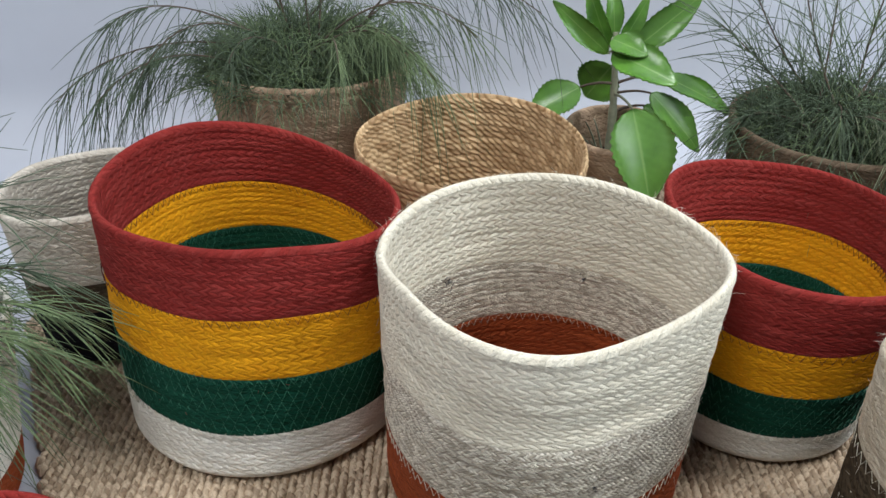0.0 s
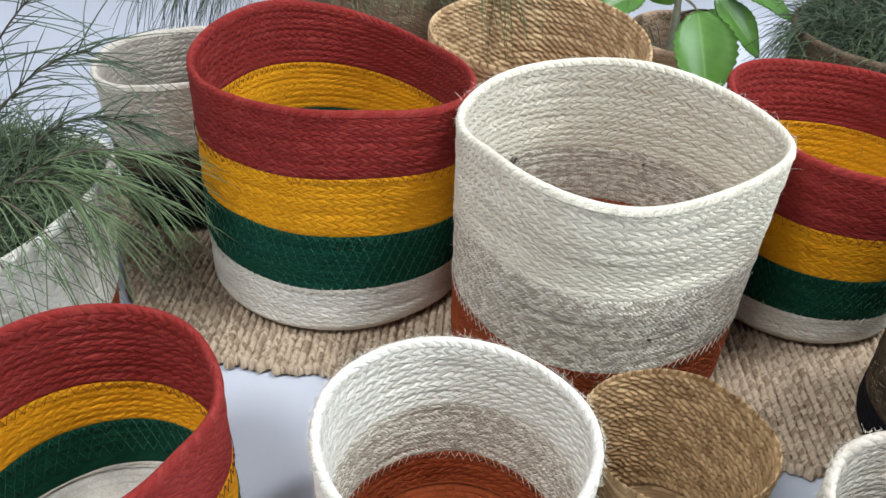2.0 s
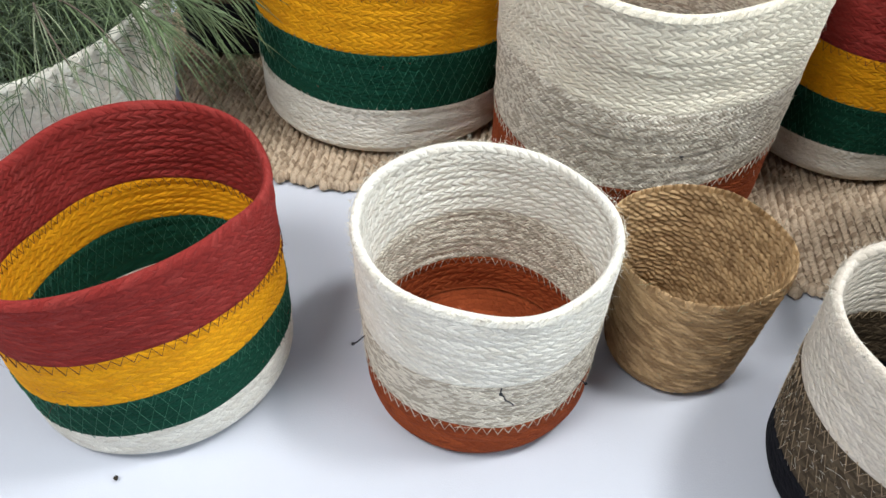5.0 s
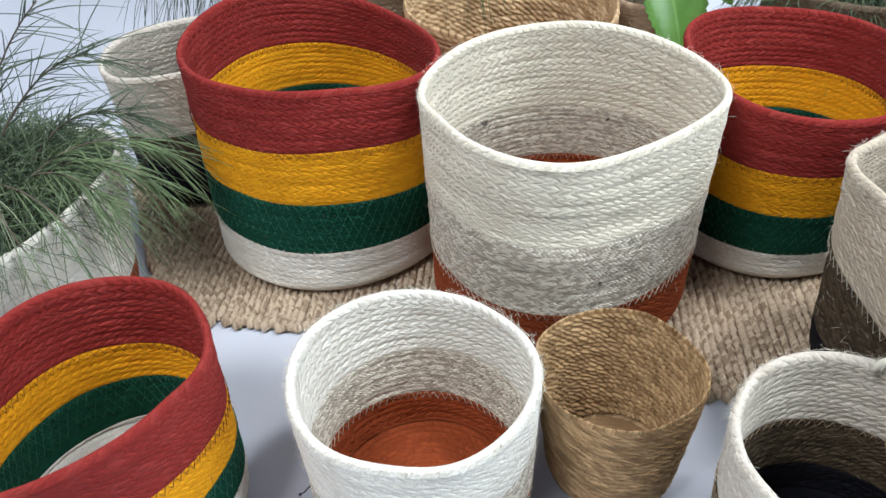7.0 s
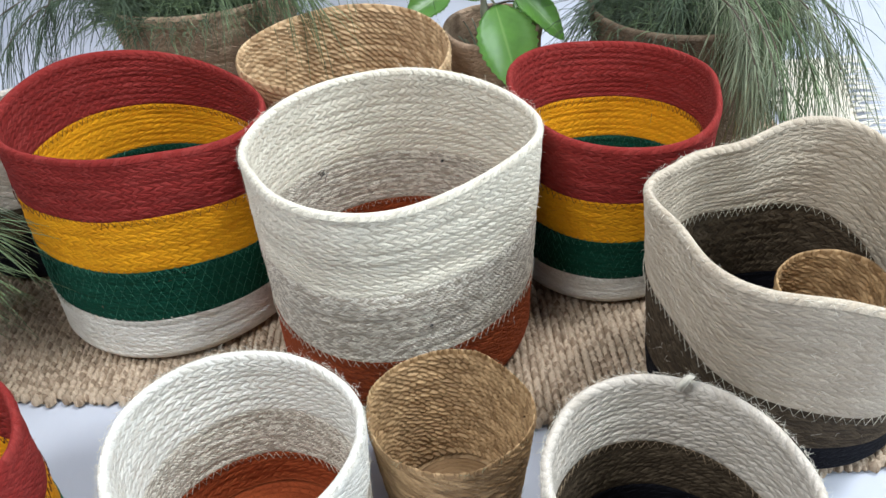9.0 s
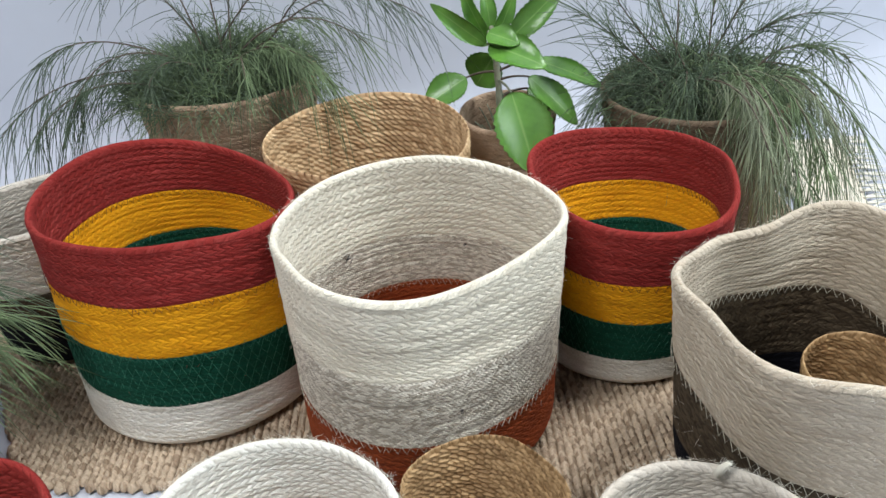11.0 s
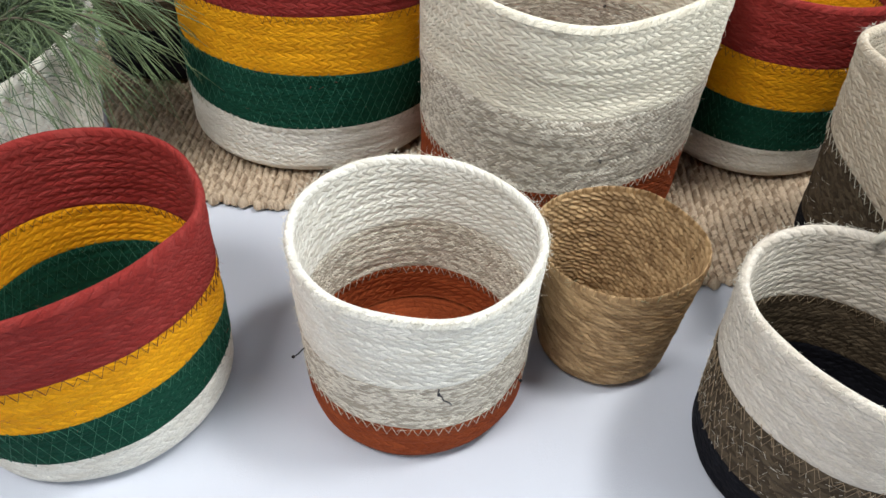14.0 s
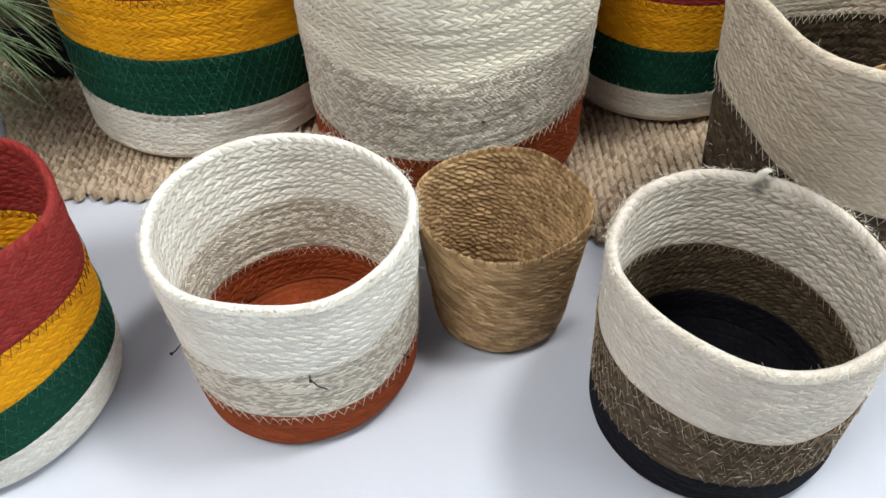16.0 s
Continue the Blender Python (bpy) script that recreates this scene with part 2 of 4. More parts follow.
# ---- mesh helpers ----
def mesh_object(name, verts, faces, material, parent=None, uvs=None, smooth=True, label=""):
    me = bpy.data.meshes.new(name)
    me.from_pydata([tuple(v) for v in verts], [], faces)
    if uvs is not None:
        layer = me.uv_layers.new(name="UVMap")
        idx = np.empty(len(me.loops), dtype=np.int32)
        me.loops.foreach_get("vertex_index", idx)
        layer.data.foreach_set("uv", np.asarray(uvs, dtype=np.float32)[idx].ravel())
    if smooth:
        me.polygons.foreach_set("use_smooth", [True] * len(me.polygons))
    me.materials.append(material)
    ob = new(name, me)
    if parent:
        ob.parent = parent
    if label:
        tagged(ob, label)
    return ob


def thing(name, at, label, category, group=""):
    e = new(name)
    e.location = at
    e.empty_display_size = 0.02
    return tagged(e, label, category, group)


def grid_faces(rows, cols, start=0):
    return [(start + r * cols + c, start + r * cols + c + 1, start + (r + 1) * cols + c + 1, start + (r + 1) * cols + c) for r in range(rows - 1) for c in range(cols - 1)]


def tube(points, radii, sides=5):
    """Vertices and faces of a tapered tube along points."""
    pts = np.asarray(points, float)
    tan = np.gradient(pts, axis=0)
    tan /= np.linalg.norm(tan, axis=1)[:, None] + 1e-12
    ref = np.array([0.31, 0.17, 0.93]) if abs(tan[0][2]) < 0.8 else np.array([0.93, 0.17, 0.31])
    a = np.cross(tan, ref)
    a /= np.linalg.norm(a, axis=1)[:, None] + 1e-12
    b = np.cross(tan, a)
    ang = np.arange(sides) * 2 * np.pi / sides
    rad = np.broadcast_to(np.asarray(radii, float), (len(pts),))
    ring = pts[:, None] + rad[:, None, None] * (np.cos(ang)[None, :, None] * a[:, None] + np.sin(ang)[None, :, None] * b[:, None])
    n = len(pts)
    faces = [(i * sides + k, i * sides + (k + 1) % sides, (i + 1) * sides + (k + 1) % sides, (i + 1) * sides + k) for i in range(n - 1) for k in range(sides)]
    faces += [tuple(range(sides))[::-1], tuple((n - 1) * sides + k for k in range(sides))]
    return ring.reshape(-1, 3), faces


class Heap:
    """Collects many small pieces into one mesh."""
    def __init__(self):
        self.v, self.f, self.n = [], [], 0

    def add(self, verts, faces):
        self.v.append(verts)
        self.f += [tuple(i + self.n for i in q) for q in faces]
        self.n += len(verts)

    def put(self, name, material, parent, label="", shift=(0, 0, 0)):
        if not self.n:
            return None
        return mesh_object(name, np.concatenate(self.v) - np.asarray(shift), self.f, material, parent, label=label)


# ---- the room: sheet on the support, wall behind, closing walls added out of view ----
def sheet():
    xs = np.concatenate([np.linspace(-2.2, -0.9, 14)[:-1], np.linspace(-0.9, 1.1, 161)[:-1], np.linspace(1.1, 2.2, 12)])
    path = [(y, 0.0) for y in np.concatenate([np.linspace(-2.4, -0.3, 14)[:-1], np.linspace(-0.3, 1.10, 140)])]
    path += [(1.10 + 0.10 * math.sin(a), 0.10 - 0.10 * math.cos(a)) for a in np.linspace(0.15, math.pi / 2, 9)]
    path += [(1.20, z) for z in np.linspace(0.14, 0.8, 12)]
    verts = []
    for y, z in path:
        for x in xs:
            w = noise.noise(Vector((x * 3.0, y * 2.2, 3.1))) + 0.5 * noise.noise(Vector((x * 9 + y * 3, y * 4, 9.0)))
            crease = math.exp(-((x + 0.150 - 0.08 * (y - 0.3)) / 0.004) ** 2) + 0.7 * math.exp(-((x - 0.235 + 0.05 * y) / 0.005) ** 2) + 0.6 * math.exp(-((y - 0.135 - 0.06 * x) / 0.005) ** 2)
            if z > 0:
                verts.append((x, y - 0.004 * max(0, w), z))
            else:
                verts.append((x, y, -0.0022 + 0.0011 * max(-1, min(1, w)) + 0.0010 * crease))
    ob = mesh_object("ground", verts, grid_faces(len(path), len(xs)), CLOTH)
    tagged(ob, "white cotton sheet spread flat and hung up the wall behind", "sheet", kind="structure")


sheet()


def slab(name, lo, hi, label, paint=None):
    bm = bmesh.new()
    bmesh.ops.create_cube(bm, size=1)
    for v in bm.verts:
        v.co = Vector([(l + h) / 2 + c * (h - l) for l, h, c in zip(lo, hi, v.co)])
    me = bpy.data.meshes.new(name)
    bm.to_mesh(me)
    bm.free()
    me.materials.append(paint or PAINT)
    tagged(new(name, me), label, "wall", kind="structure")


slab("wall_back", (-2.3, 1.204, -0.1), (2.3, 1.33, 2.6), "blotchy white painted wall behind the sheet", WALLWHITE)
slab("wall_front", (-2.3, -2.55, -0.1), (2.3, -2.42, 2.6), "unseen grey wall added to close the room")
slab("wall_left", (-2.35, -2.42, -0.1), (-2.22, 1.21, 2.6), "unseen grey wall added to close the room")
slab("wall_right_low", (2.22, -2.42, -0.1), (2.35, 1.21, 0.78), "unseen grey wall added under the window")
slab("wall_right_high", (2.22, -2.42, 2.12), (2.35, 1.21, 2.6), "unseen grey wall added over the window")
slab("wall_right_near", (2.22, -2.42, 0.78), (2.35, -1.15, 2.12), "unseen grey wall added beside the window")
slab("wall_right_far", (2.22, 0.45, 0.78), (2.35, 1.21, 2.12), "unseen grey wall added beside the window")
slab("ceiling", (-2.35, -2.55, 2.5), (2.35, 1.33, 2.6), "unseen grey ceiling added to close the room")
slab("floor", (-2.35, -2.55, -0.2), (2.35, 1.33, -0.1), "plain floor under the sheet")

MAT = 0.009


# ---- baskets ----
def basket(name, label, group, at, height, radius, foot, shift=(0, 0), round2=(0, 0), round3=(0, 0), tip1=(0, 0), tip2=(0, 0),
           bands=(), z0=0.0, cord=0.0064, thick=0.008, bulge=0.0, sag=(), inner=None, around=144, stitch=None, fuzz=0, seed=1, floor_mat=None, soil=0.0, lattice=None, crests=(0.0004, 0.0006), sunk=0.0,
           rounds=(), tips=(), twist=None):
    """A coiled jute basket. bands: from the top down, (part name, material, its lower seam as a share of the wall's height (mean, cos, sin), label).
    rounds: finer waves of the rim's outline, four to the turn and up; tips: of its height, three to the turn and up.
    twist: strand length, depth outside, depth inside and slant of a wall coiled from twisted rope."""
    rng = np.random.default_rng(seed)
    height -= 0.0035  # the rolled rim adds this
    top = thing(name, (at[0], at[1], z0), label, "basket", group)
    th = np.linspace(0, 2 * np.pi, around + 1)
    c, s = np.cos(th), np.sin(th)
    rr = radius * (1 + round2[0] * np.cos(2 * th) + round2[1] * np.sin(2 * th) + round3[0] * np.cos(3 * th) + round3[1] * np.sin(3 * th))
    for k, (a, b) in enumerate(rounds):
        rr = rr + radius * (a * np.cos((k + 4) * th) + b * np.sin((k + 4) * th))
    rise = 1 + tip1[0] * c + tip1[1] * s + tip2[0] * np.cos(2 * th) + tip2[1] * np.sin(2 * th)
    for k, (a, b) in enumerate(tips):
        rise = rise + a * np.cos((k + 3) * th) + b * np.sin((k + 3) * th)
    rim = np.stack([shift[0] + rr * c, shift[1] + rr * s, height * rise], 1)
    low = np.stack([foot * c, foot * s, 0 * c], 1)
    out = np.stack([c, s, 0 * c], 1)
    wob = [(rng.uniform(0, 6.28), rng.uniform(0, 6.28), int(rng.integers(2, 6))) for _ in range(40)]
    gap = thick - 0.0015
    turn0 = rng.uniform(0, 9, 80)

    def strands(side, row):
        """Along a coil of twisted rope: the height of the strand's back, 0 to 1, and the strand's own tone."""
        at_row = turn0[int(row) % 80]
        phase = th / (2 * np.pi) * 2 * np.pi * radius / twist[0] - side * twist[3] * (row % 1.0) + at_row + 0.4 * np.sin(5 * th + at_row) + 0.15 * np.sin(17 * th + 2 * at_row)
        tone = np.abs(np.sin(np.floor(phase) * 12.9898 + int(row) * 78.233) * 43758.5453) % 1.0
        return np.abs(np.sin(np.pi * phase)) ** 0.7, tone, phase

    def wall(share, side, row):
        """Points round the wall at that share of its height; side 1 outside, -1 inside."""
        sh = np.asarray(share)[:, None]
        p = low * (1 - sh) + rim * sh
        r_low = 0.011
        zz = p[:, 2]
        k = np.clip(zz / r_low, 0, 1)
        tuck = -r_low * (1 - np.sqrt(np.clip(1 - (1 - k) ** 2, 0, 1)))
        crest = crests[0] if side > 0 else crests[1]
        ridge = crest * math.sqrt(max(0.0, 1 - (2 * (row % 1.0) - 1) ** 2)) - crest
        w, (a, b, n), (a2, b2, n2) = row % 1.0, wob[int(row) % 40], wob[(int(row) + 1) % 40]
        w = w * w * (3 - 2 * w)
        wave = (1 - w) * (2 * np.sin(n * th + a) + np.sin((n + 6) * th + b)) + w * (2 * np.sin(n2 * th + a2) + np.sin((n2 + 6) * th + b2))
        push = bulge * np.sin(np.pi * sh[:, 0]) + 0.0002 * wave
        for centre, width, angle, spread, deep in sag:
            d = (th - angle + np.pi) % (2 * np.pi) - np.pi
            push = push + deep * np.exp(-((sh[:, 0] - centre) / width) ** 2) * np.exp(-(d / spread) ** 2)
        if twist:
            push = push - side * twist[1 if side > 0 else 2] * (1 - strands(side, row)[0])
        off = tuck + push + (ridge if side > 0 else -gap - ridge)
        return p + out * off[:, None]

    rows = max(6, int(round(height / cord)))
    cuts = [np.ones(around + 1)] + [m0 + mc * c + ms * s for _, _, (m0, mc, ms), _ in bands[:-1]] + [np.zeros(around + 1)]
    means = [float(x.mean()) for x in cuts]
    length = 2 * np.pi * radius
    row0 = 0
    seg = 5
    for i, (pname, mat, _, plabel) in enumerate(bands):
        n = max(1, int(round((means[i] - means[i + 1]) * rows)))
        vs, uv, tones = [], [], []
        steps = n * seg + 1
        widths = np.concatenate([[0], np.cumsum(rng.uniform(0.78, 1.22, n))])
        widths /= widths[-1]
        for side in (1, -1):
            # inside, the last seam may sit lower than outside
            upper = cuts[i] - (sunk if side < 0 and 0 < i == len(bands) - 1 else 0)
            lower = cuts[i + 1] - (sunk if side < 0 and i == len(bands) - 2 else 0)
            for k in range(steps):
                row = row0 + k / seg
                e = float(np.interp(k / seg, np.arange(n + 1), widths))
                share = upper * (1 - e) + lower * e
                if side < 0 and i == len(bands) - 1:
                    share = np.maximum(share, 0.006 / height * 1.0)
                at_row = min(row, row0 + n - 1e-6) if k == steps - 1 else row
                vs.append(wall(share, side, at_row))
                if twist:
                    tones.append(strands(side, at_row)[1])
                along = strands(side, at_row)[2] if twist else th / (2 * np.pi) * length
                uv.append(np.stack([along, np.full_like(th, row)], 1))
        cols = around + 1
        faces = [q[::-1] for q in grid_faces(steps, cols)] + grid_faces(steps, cols, steps * cols)
        if i == 0:
            # rolled rim over the top
            a0, b0 = vs[0], vs[steps]
            base = len(vs)
            ks = 5
            for k in range(ks + 1):
                ang = math.pi * k / ks
                mid = (a0 + b0) / 2
                hw = (a0 - b0) / 2 * 1.3
                vs.append(mid + hw * math.cos(ang) + np.array([0, 0, 1]) * 0.0052 * math.sin(ang))
                uv.append(np.stack([th / (2 * np.pi) * length, np.full_like(th, k / ks + 0.0)], 1))
            faces += grid_faces(ks + 1, cols, base * cols)
        part_ob = mesh_object(pname, np.concatenate(vs), faces, mat, top, np.concatenate(uv), label=plabel)
        if twist:
            tones += [tones[0]] * (len(vs) - len(tones))
            layer = part_ob.data.attributes.new("strand", "FLOAT", "POINT")
            layer.data.foreach_set("value", np.concatenate(tones).astype(np.float32))
        row0 += n
    # base disc, coiled
    fm = floor_mat or bands[-1][1]
    vs, uv, n = [], [], max(4, int(foot / cord))
    for k in range(n * 3 + 1):
        f = 1 - k / (n * 3)
        z = 0.004 + 0.0012 * abs(math.sin(math.pi * k / 3))
        vs.append(np.stack([(foot - 0.006) * f * c, (foot - 0.006) * f * s, 0 * c + z], 1))
        uv.append(np.stack([th / (2 * np.pi) * length * max(f, 0.15), np.full_like(th, k / 3)], 1))
    steps = n * 3 + 1
    vs2 = [np.stack([(foot - 0.010) * c * f, (foot - 0.010) * s * f, 0 * c + 0.0006], 1) for f in (1, 0.02)]
    faces = grid_faces(steps, around + 1) + [q[::-1] for q in grid_faces(2, around + 1, steps * (around + 1))]
    mesh_object("base", np.concatenate(vs + vs2), faces, fm, top, np.concatenate(uv + [uv[0], uv[0]]))
    # zigzag stitching over the seams, outside and inside
    if stitch:
        for i, mat in enumerate(stitch):
            if mat is None:
                continue
            heap = Heap()
            for side in (1, -1):
                turns = int(length / 0.0072)
                k = np.arange(turns * 2 + 1)
                ang = (k * np.pi / turns) % (2 * np.pi)
                share = np.interp(ang, th, cuts[i + 1]) + np.where(k % 2 == 0, 1, -1) * 0.0040 / height + rng.normal(0, 0.0006 / height, len(k))
                pa = np.stack([np.interp(ang, th, wall(cuts[i + 1], side, 0.5)[:, d]) for d in range(3)], 1)
                pa[:, 2] += (share - np.interp(ang, th, cuts[i + 1])) * height - 0.0018
                pa[:, 0] += np.cos(ang) * 0.0008 * side
                pa[:, 1] += np.sin(ang) * 0.0008 * side
                heap.add(*tube(pa, 0.00035, 3))
            heap.put("seam_stitching", mat, top)
    for i, mat in (lattice or {}).items():
        heap = Heap()
        tall = (means[i] - means[i + 1]) * height
        lines = max(1, int(round(tall / 0.011)))
        for side in (1,) if mat is THREAD_BROWN else (1, -1):
            for q in range(lines):
                turns = int(length / 0.0085)
                k = np.arange(turns * 2 + 1)
                ang = (k * np.pi / turns + q * 0.4) % (2 * np.pi)
                e = (q + 0.5 + np.where(k % 2 == 0, 0.47, -0.47)) / lines + rng.normal(0, 0.012, len(k))
                up = np.interp(ang, th, cuts[i]) * (1 - e) + np.interp(ang, th, cuts[i + 1]) * e
                a3, b3 = wall(cuts[i], side, 0.5), wall(cuts[i + 1], side, 0.5)
                pa = np.stack([np.interp(ang, th, a3[:, d]) * (1 - e) + np.interp(ang, th, b3[:, d]) * e for d in range(3)], 1)
                pa[:, 0] += np.cos(ang) * 0.0003 * side
                pa[:, 1] += np.sin(ang) * 0.0003 * side
                heap.add(*tube(pa, 0.00032, 3))
        heap.put("zigzag_stitching", mat, top)
    if fuzz:
        heap = Heap()
        for _ in range(fuzz):
            a = rng.uniform(0, 2 * np.pi)
            j = int(a / (2 * np.pi) * around)
            share = 1.0 if rng.random() < 0.45 else rng.uniform(0.25, 1)
            p = low[j] * (1 - share) + rim[j] * share + (np.array([0, 0, 0.004]) if share == 1.0 else out[j] * 0.0003)
            d = out[j] * (rng.uniform(-0.6, 0.6) if share == 1.0 else rng.uniform(0.05, 0.35)) + np.array([-s[j], c[j], 0]) * rng.normal(0, 1) + np.array([0, 0, rng.normal(0.15, 0.4)])
            d /= np.linalg.norm(d)
            l = rng.uniform(0.0015, 0.0065)
            bend = rng.normal(0, 0.3, 3)
            pts = [p + d * l * q + bend * l * q * q for q in (0, 0.5, 1)]
            heap.add(*tube(pts, [0.00014, 0.00011, 0.00004], 3))
        tagged(heap.put("fuzz", inner or FIBRE, top), kind="stuff")
    if soil:
        k = 1 - soil / height
        r = (foot * (1 - k) + radius * k) - thick
        cx, cy = shift[0] * k, shift[1] * k
        vs = [np.stack([cx + r * f * c, cy + r * f * s, height * k + 0.006 * (1 - f) + 0.003 * np.sin(7 * th + 9 * f)], 1) for f in (1, 0.75, 0.5, 0.25, 0.02)]
        mesh_object("soil", np.concatenate(vs), grid_faces(5, around + 1), SOIL, top)
    return top


def tricolour(r, y, g):
    return [("red_band", RED, r, "maroon jute band"), ("yellow_band", YELLOW, y, "mustard yellow jute band"),
            ("green_band", GREEN, g, "bottle green jute band"), ("white_band", WHITE, (0, 0, 0), "bleached white jute band")]


ZIG = {2: THREAD_GREEN}
TRI = (THREAD_DARK, THREAD_GREEN, THREAD_PALE)
SET3 = "tricolour jute baskets"
basket("jute_basket", "large maroon, mustard, green and white coiled jute basket on the rug", SET3, (-0.1661, 0.591), 0.214, 0.116, 0.1314,
       (0.0071, -0.002), (0.015, -0.035), (-0.016, -0.086), (-0.055, 0.012), (0.022, -0.038),
       tricolour((0.74, 0, -0.005), (0.49, -0.015, 0.0), (0.235, -0.015, 0)), MAT, stitch=TRI, lattice=ZIG, crests=(0.0004, 0.0009), rounds=((0.009, 0.001), (-0.01, -0.024), (-0.01, 0.004)), tips=((0.005, 0.015), (0.007, 0.001)), seed=11, fuzz=110, inner=FIBRE_RED)
basket("jute_basket", "medium maroon, mustard, green and white jute basket under trailing needles", SET3, (0.2836, 0.5706), 0.187, 0.109, 0.0961,
       (0.0054, 0.0064), (-0.099, -0.003), (-0.013, 0.037), (-0.009, -0.005), (0.017, -0.018),
       tricolour((0.704, 0.017, -0.008), (0.453, 0.016, -0.007), (0.197, 0.009, -0.005)), MAT, stitch=TRI, lattice=ZIG, crests=(0.0004, 0.0009), rounds=((-0.016, 0.011), (0.004, -0.002), (0.008, -0.004)), tips=((0.002, -0.008), (0.001, -0.002)), seed=12, fuzz=90, inner=FIBRE_RED)
basket("jute_basket", "squashed maroon, mustard, green and white jute basket on the sheet", SET3, (-0.2698, 0.2203), 0.16, 0.096, 0.094,
       (0.0078, -0.0003), (-0.123, 0.026), (0.011, -0.002), (-0.037, -0.076), (-0.006, -0.021),
       tricolour((0.643, 0.005, -0.043), (0.39, 0.029, -0.03), (0.168, 0.03, -0.02)), 0, stitch=TRI[:2], lattice=ZIG, crests=(0.0004, 0.0009), rounds=((-0.009, 0), (-0.005, 0.005), (-0.001, 0.01)), tips=((-0.01, -0.013), (-0.01, 0.003)), seed=13, fuzz=220, inner=FIBRE_RED, sunk=0.085)
SETW = "white and rust jute baskets"
cream_basket = basket("jute_basket", "large cream and speckled jute basket with rust-brown foot on rug", SETW, (0.070, 0.484), 0.213, 0.122, 0.120,
       (0.003, -0.005), (0.04, 0.022), (0.063, 0.033), (-0.015, 0.001), (-0.02, 0.018),
       [("cream_band", CREAM, (0.635, -0.005, -0.02), "cream jute band"), ("speckled_band", SPECKLE, (0.33, 0.005, 0.02), "grey-flecked cream jute band"),
        ("rust_band", RUST, (0, 0, 0), "rust-brown jute foot")], MAT, stitch=(None, THREAD_PALE), rounds=((0.008, -0.015), (-0.017, 0.009), (0.003, 0.002)), tips=((0.009, -0.015), (-0.01, -0.013)), seed=14, fuzz=700,
       sag=((0.60, 0.09, -1.8, 0.9, 0.0024), (0.74, 0.06, -1.6, 0.8, -0.0018)), around=176, crests=(0.0004, 0.0006))
small_planter = basket("jute_basket", "small white and speckled jute planter with a rust-brown foot", SETW, (-0.039, 0.236), 0.134, 0.085, 0.079,
       (0, 0.009), (0.028, -0.004), (0.015, 0.016), (-0.031, -0.008), (-0.021, 0.019),
       [("white_band", WHITE, (0.60, 0.032, 0.02), "bleached white jute band"), ("speckled_band", SPECKLE, (0.273, -0.005, 0.002), "grey-flecked white jute band"),
        ("rust_band", RUST, (0, 0, 0), "rust-brown jute foot")], 0, cord=0.0056, stitch=(None, THREAD_PALE), rounds=((0.001, -0.003), (0.003, 0.01), (0.003, 0)), tips=((0.011, 0.001), (-0.004, -0.002)), seed=15, fuzz=1500, crests=(0.0004, 0.0006))
SETB = "white, brown and black jute baskets"
OFFWHITE = braid("off_white_jute", (0.63, 0.57, 0.49), (0.49, 0.425, 0.345), 0.5)
DARK3 = lambda a, b: [("white_band", OFFWHITE, a, "off-white jute band"), ("brown_band", BROWN, b, "dark brown jute band"), ("black_band", BLACK, (0, 0, 0), "black jute foot")]
frayed_basket = basket("jute_basket", "white, brown and black jute basket with frayed rim on the sheet", SETB, (0.2366, 0.1790), 0.139, 0.083, 0.079,
       (-0.0006, 0.001), (-0.025, -0.004), (0.028, -0.022), (-0.055, -0.048), (0, 0.049),
       DARK3((0.578, -0.032, 0), (0.224, -0.007, -0.003)), 0, cord=0.0058, stitch=(THREAD_BROWN, None), lattice={1: THREAD_BROWN}, rounds=((0.004, -0.003), (-0.005, -0.003), (-0.002, -0.002)), tips=((0.002, -0.005), (-0.001, 0.002)), seed=16, fuzz=1500)
basket("jute_basket", "wide white, brown and black jute basket with wavy rim, shade toned in", SETB, (0.385, 0.365), 0.189, 0.11, 0.105,
       (-0.016, -0.014), (-0.053, 0.169), (-0.037, 0.093), (-0.091, 0.005), (-0.007, 0.046),
       [("shaded_white_band", SHADED_WHITE, (0.53, -0.09, 0.11), "white jute band with shade toned into its colour")] + DARK3((0, 0, 0), (0.2, 0, 0))[1:], MAT, stitch=(THREAD_PALE, None), rounds=((-0.032, -0.011), (0.015, -0.017), (0.037, -0.038)), tips=((0.006, 0.006), (0.008, -0.011)), seed=17, fuzz=700)
basket("jute_basket", "small white, dark brown and black jute basket on the rug", SETB, (-0.3473, 0.6915), 0.173, 0.072, 0.0786,
       (-0.0017, -0.0195), (0.026, -0.004), (0.017, -0.016), (0.008, 0.031), (-0.001, 0.009), DARK3((0.59, 0, 0), (0.40, 0, 0)), MAT, rounds=((-0.003, -0.009),), tips=((-0.009, 0.008),), seed=18, fuzz=200)
SETN = "natural seagrass baskets"
basket("seagrass_basket", "wide natural braided seagrass basket on the rug", SETN, (0.034, 0.722), 0.192, 0.114, 0.096,
       (-0.003, 0), (0.023, 0.052), (-0.033, 0.001), (-0.057, 0.032), (-0.015, 0.003), [("braided_wall", NATURAL_PALE, (0, 0, 0), "golden braided seagrass wall")],
       MAT, cord=0.0062, crests=(0.0012, 0.0016), twist=(0.0100, 0.0018, 0.0034, 1.15), around=600, seed=19, fuzz=120, inner=NEEDLE_PALE)
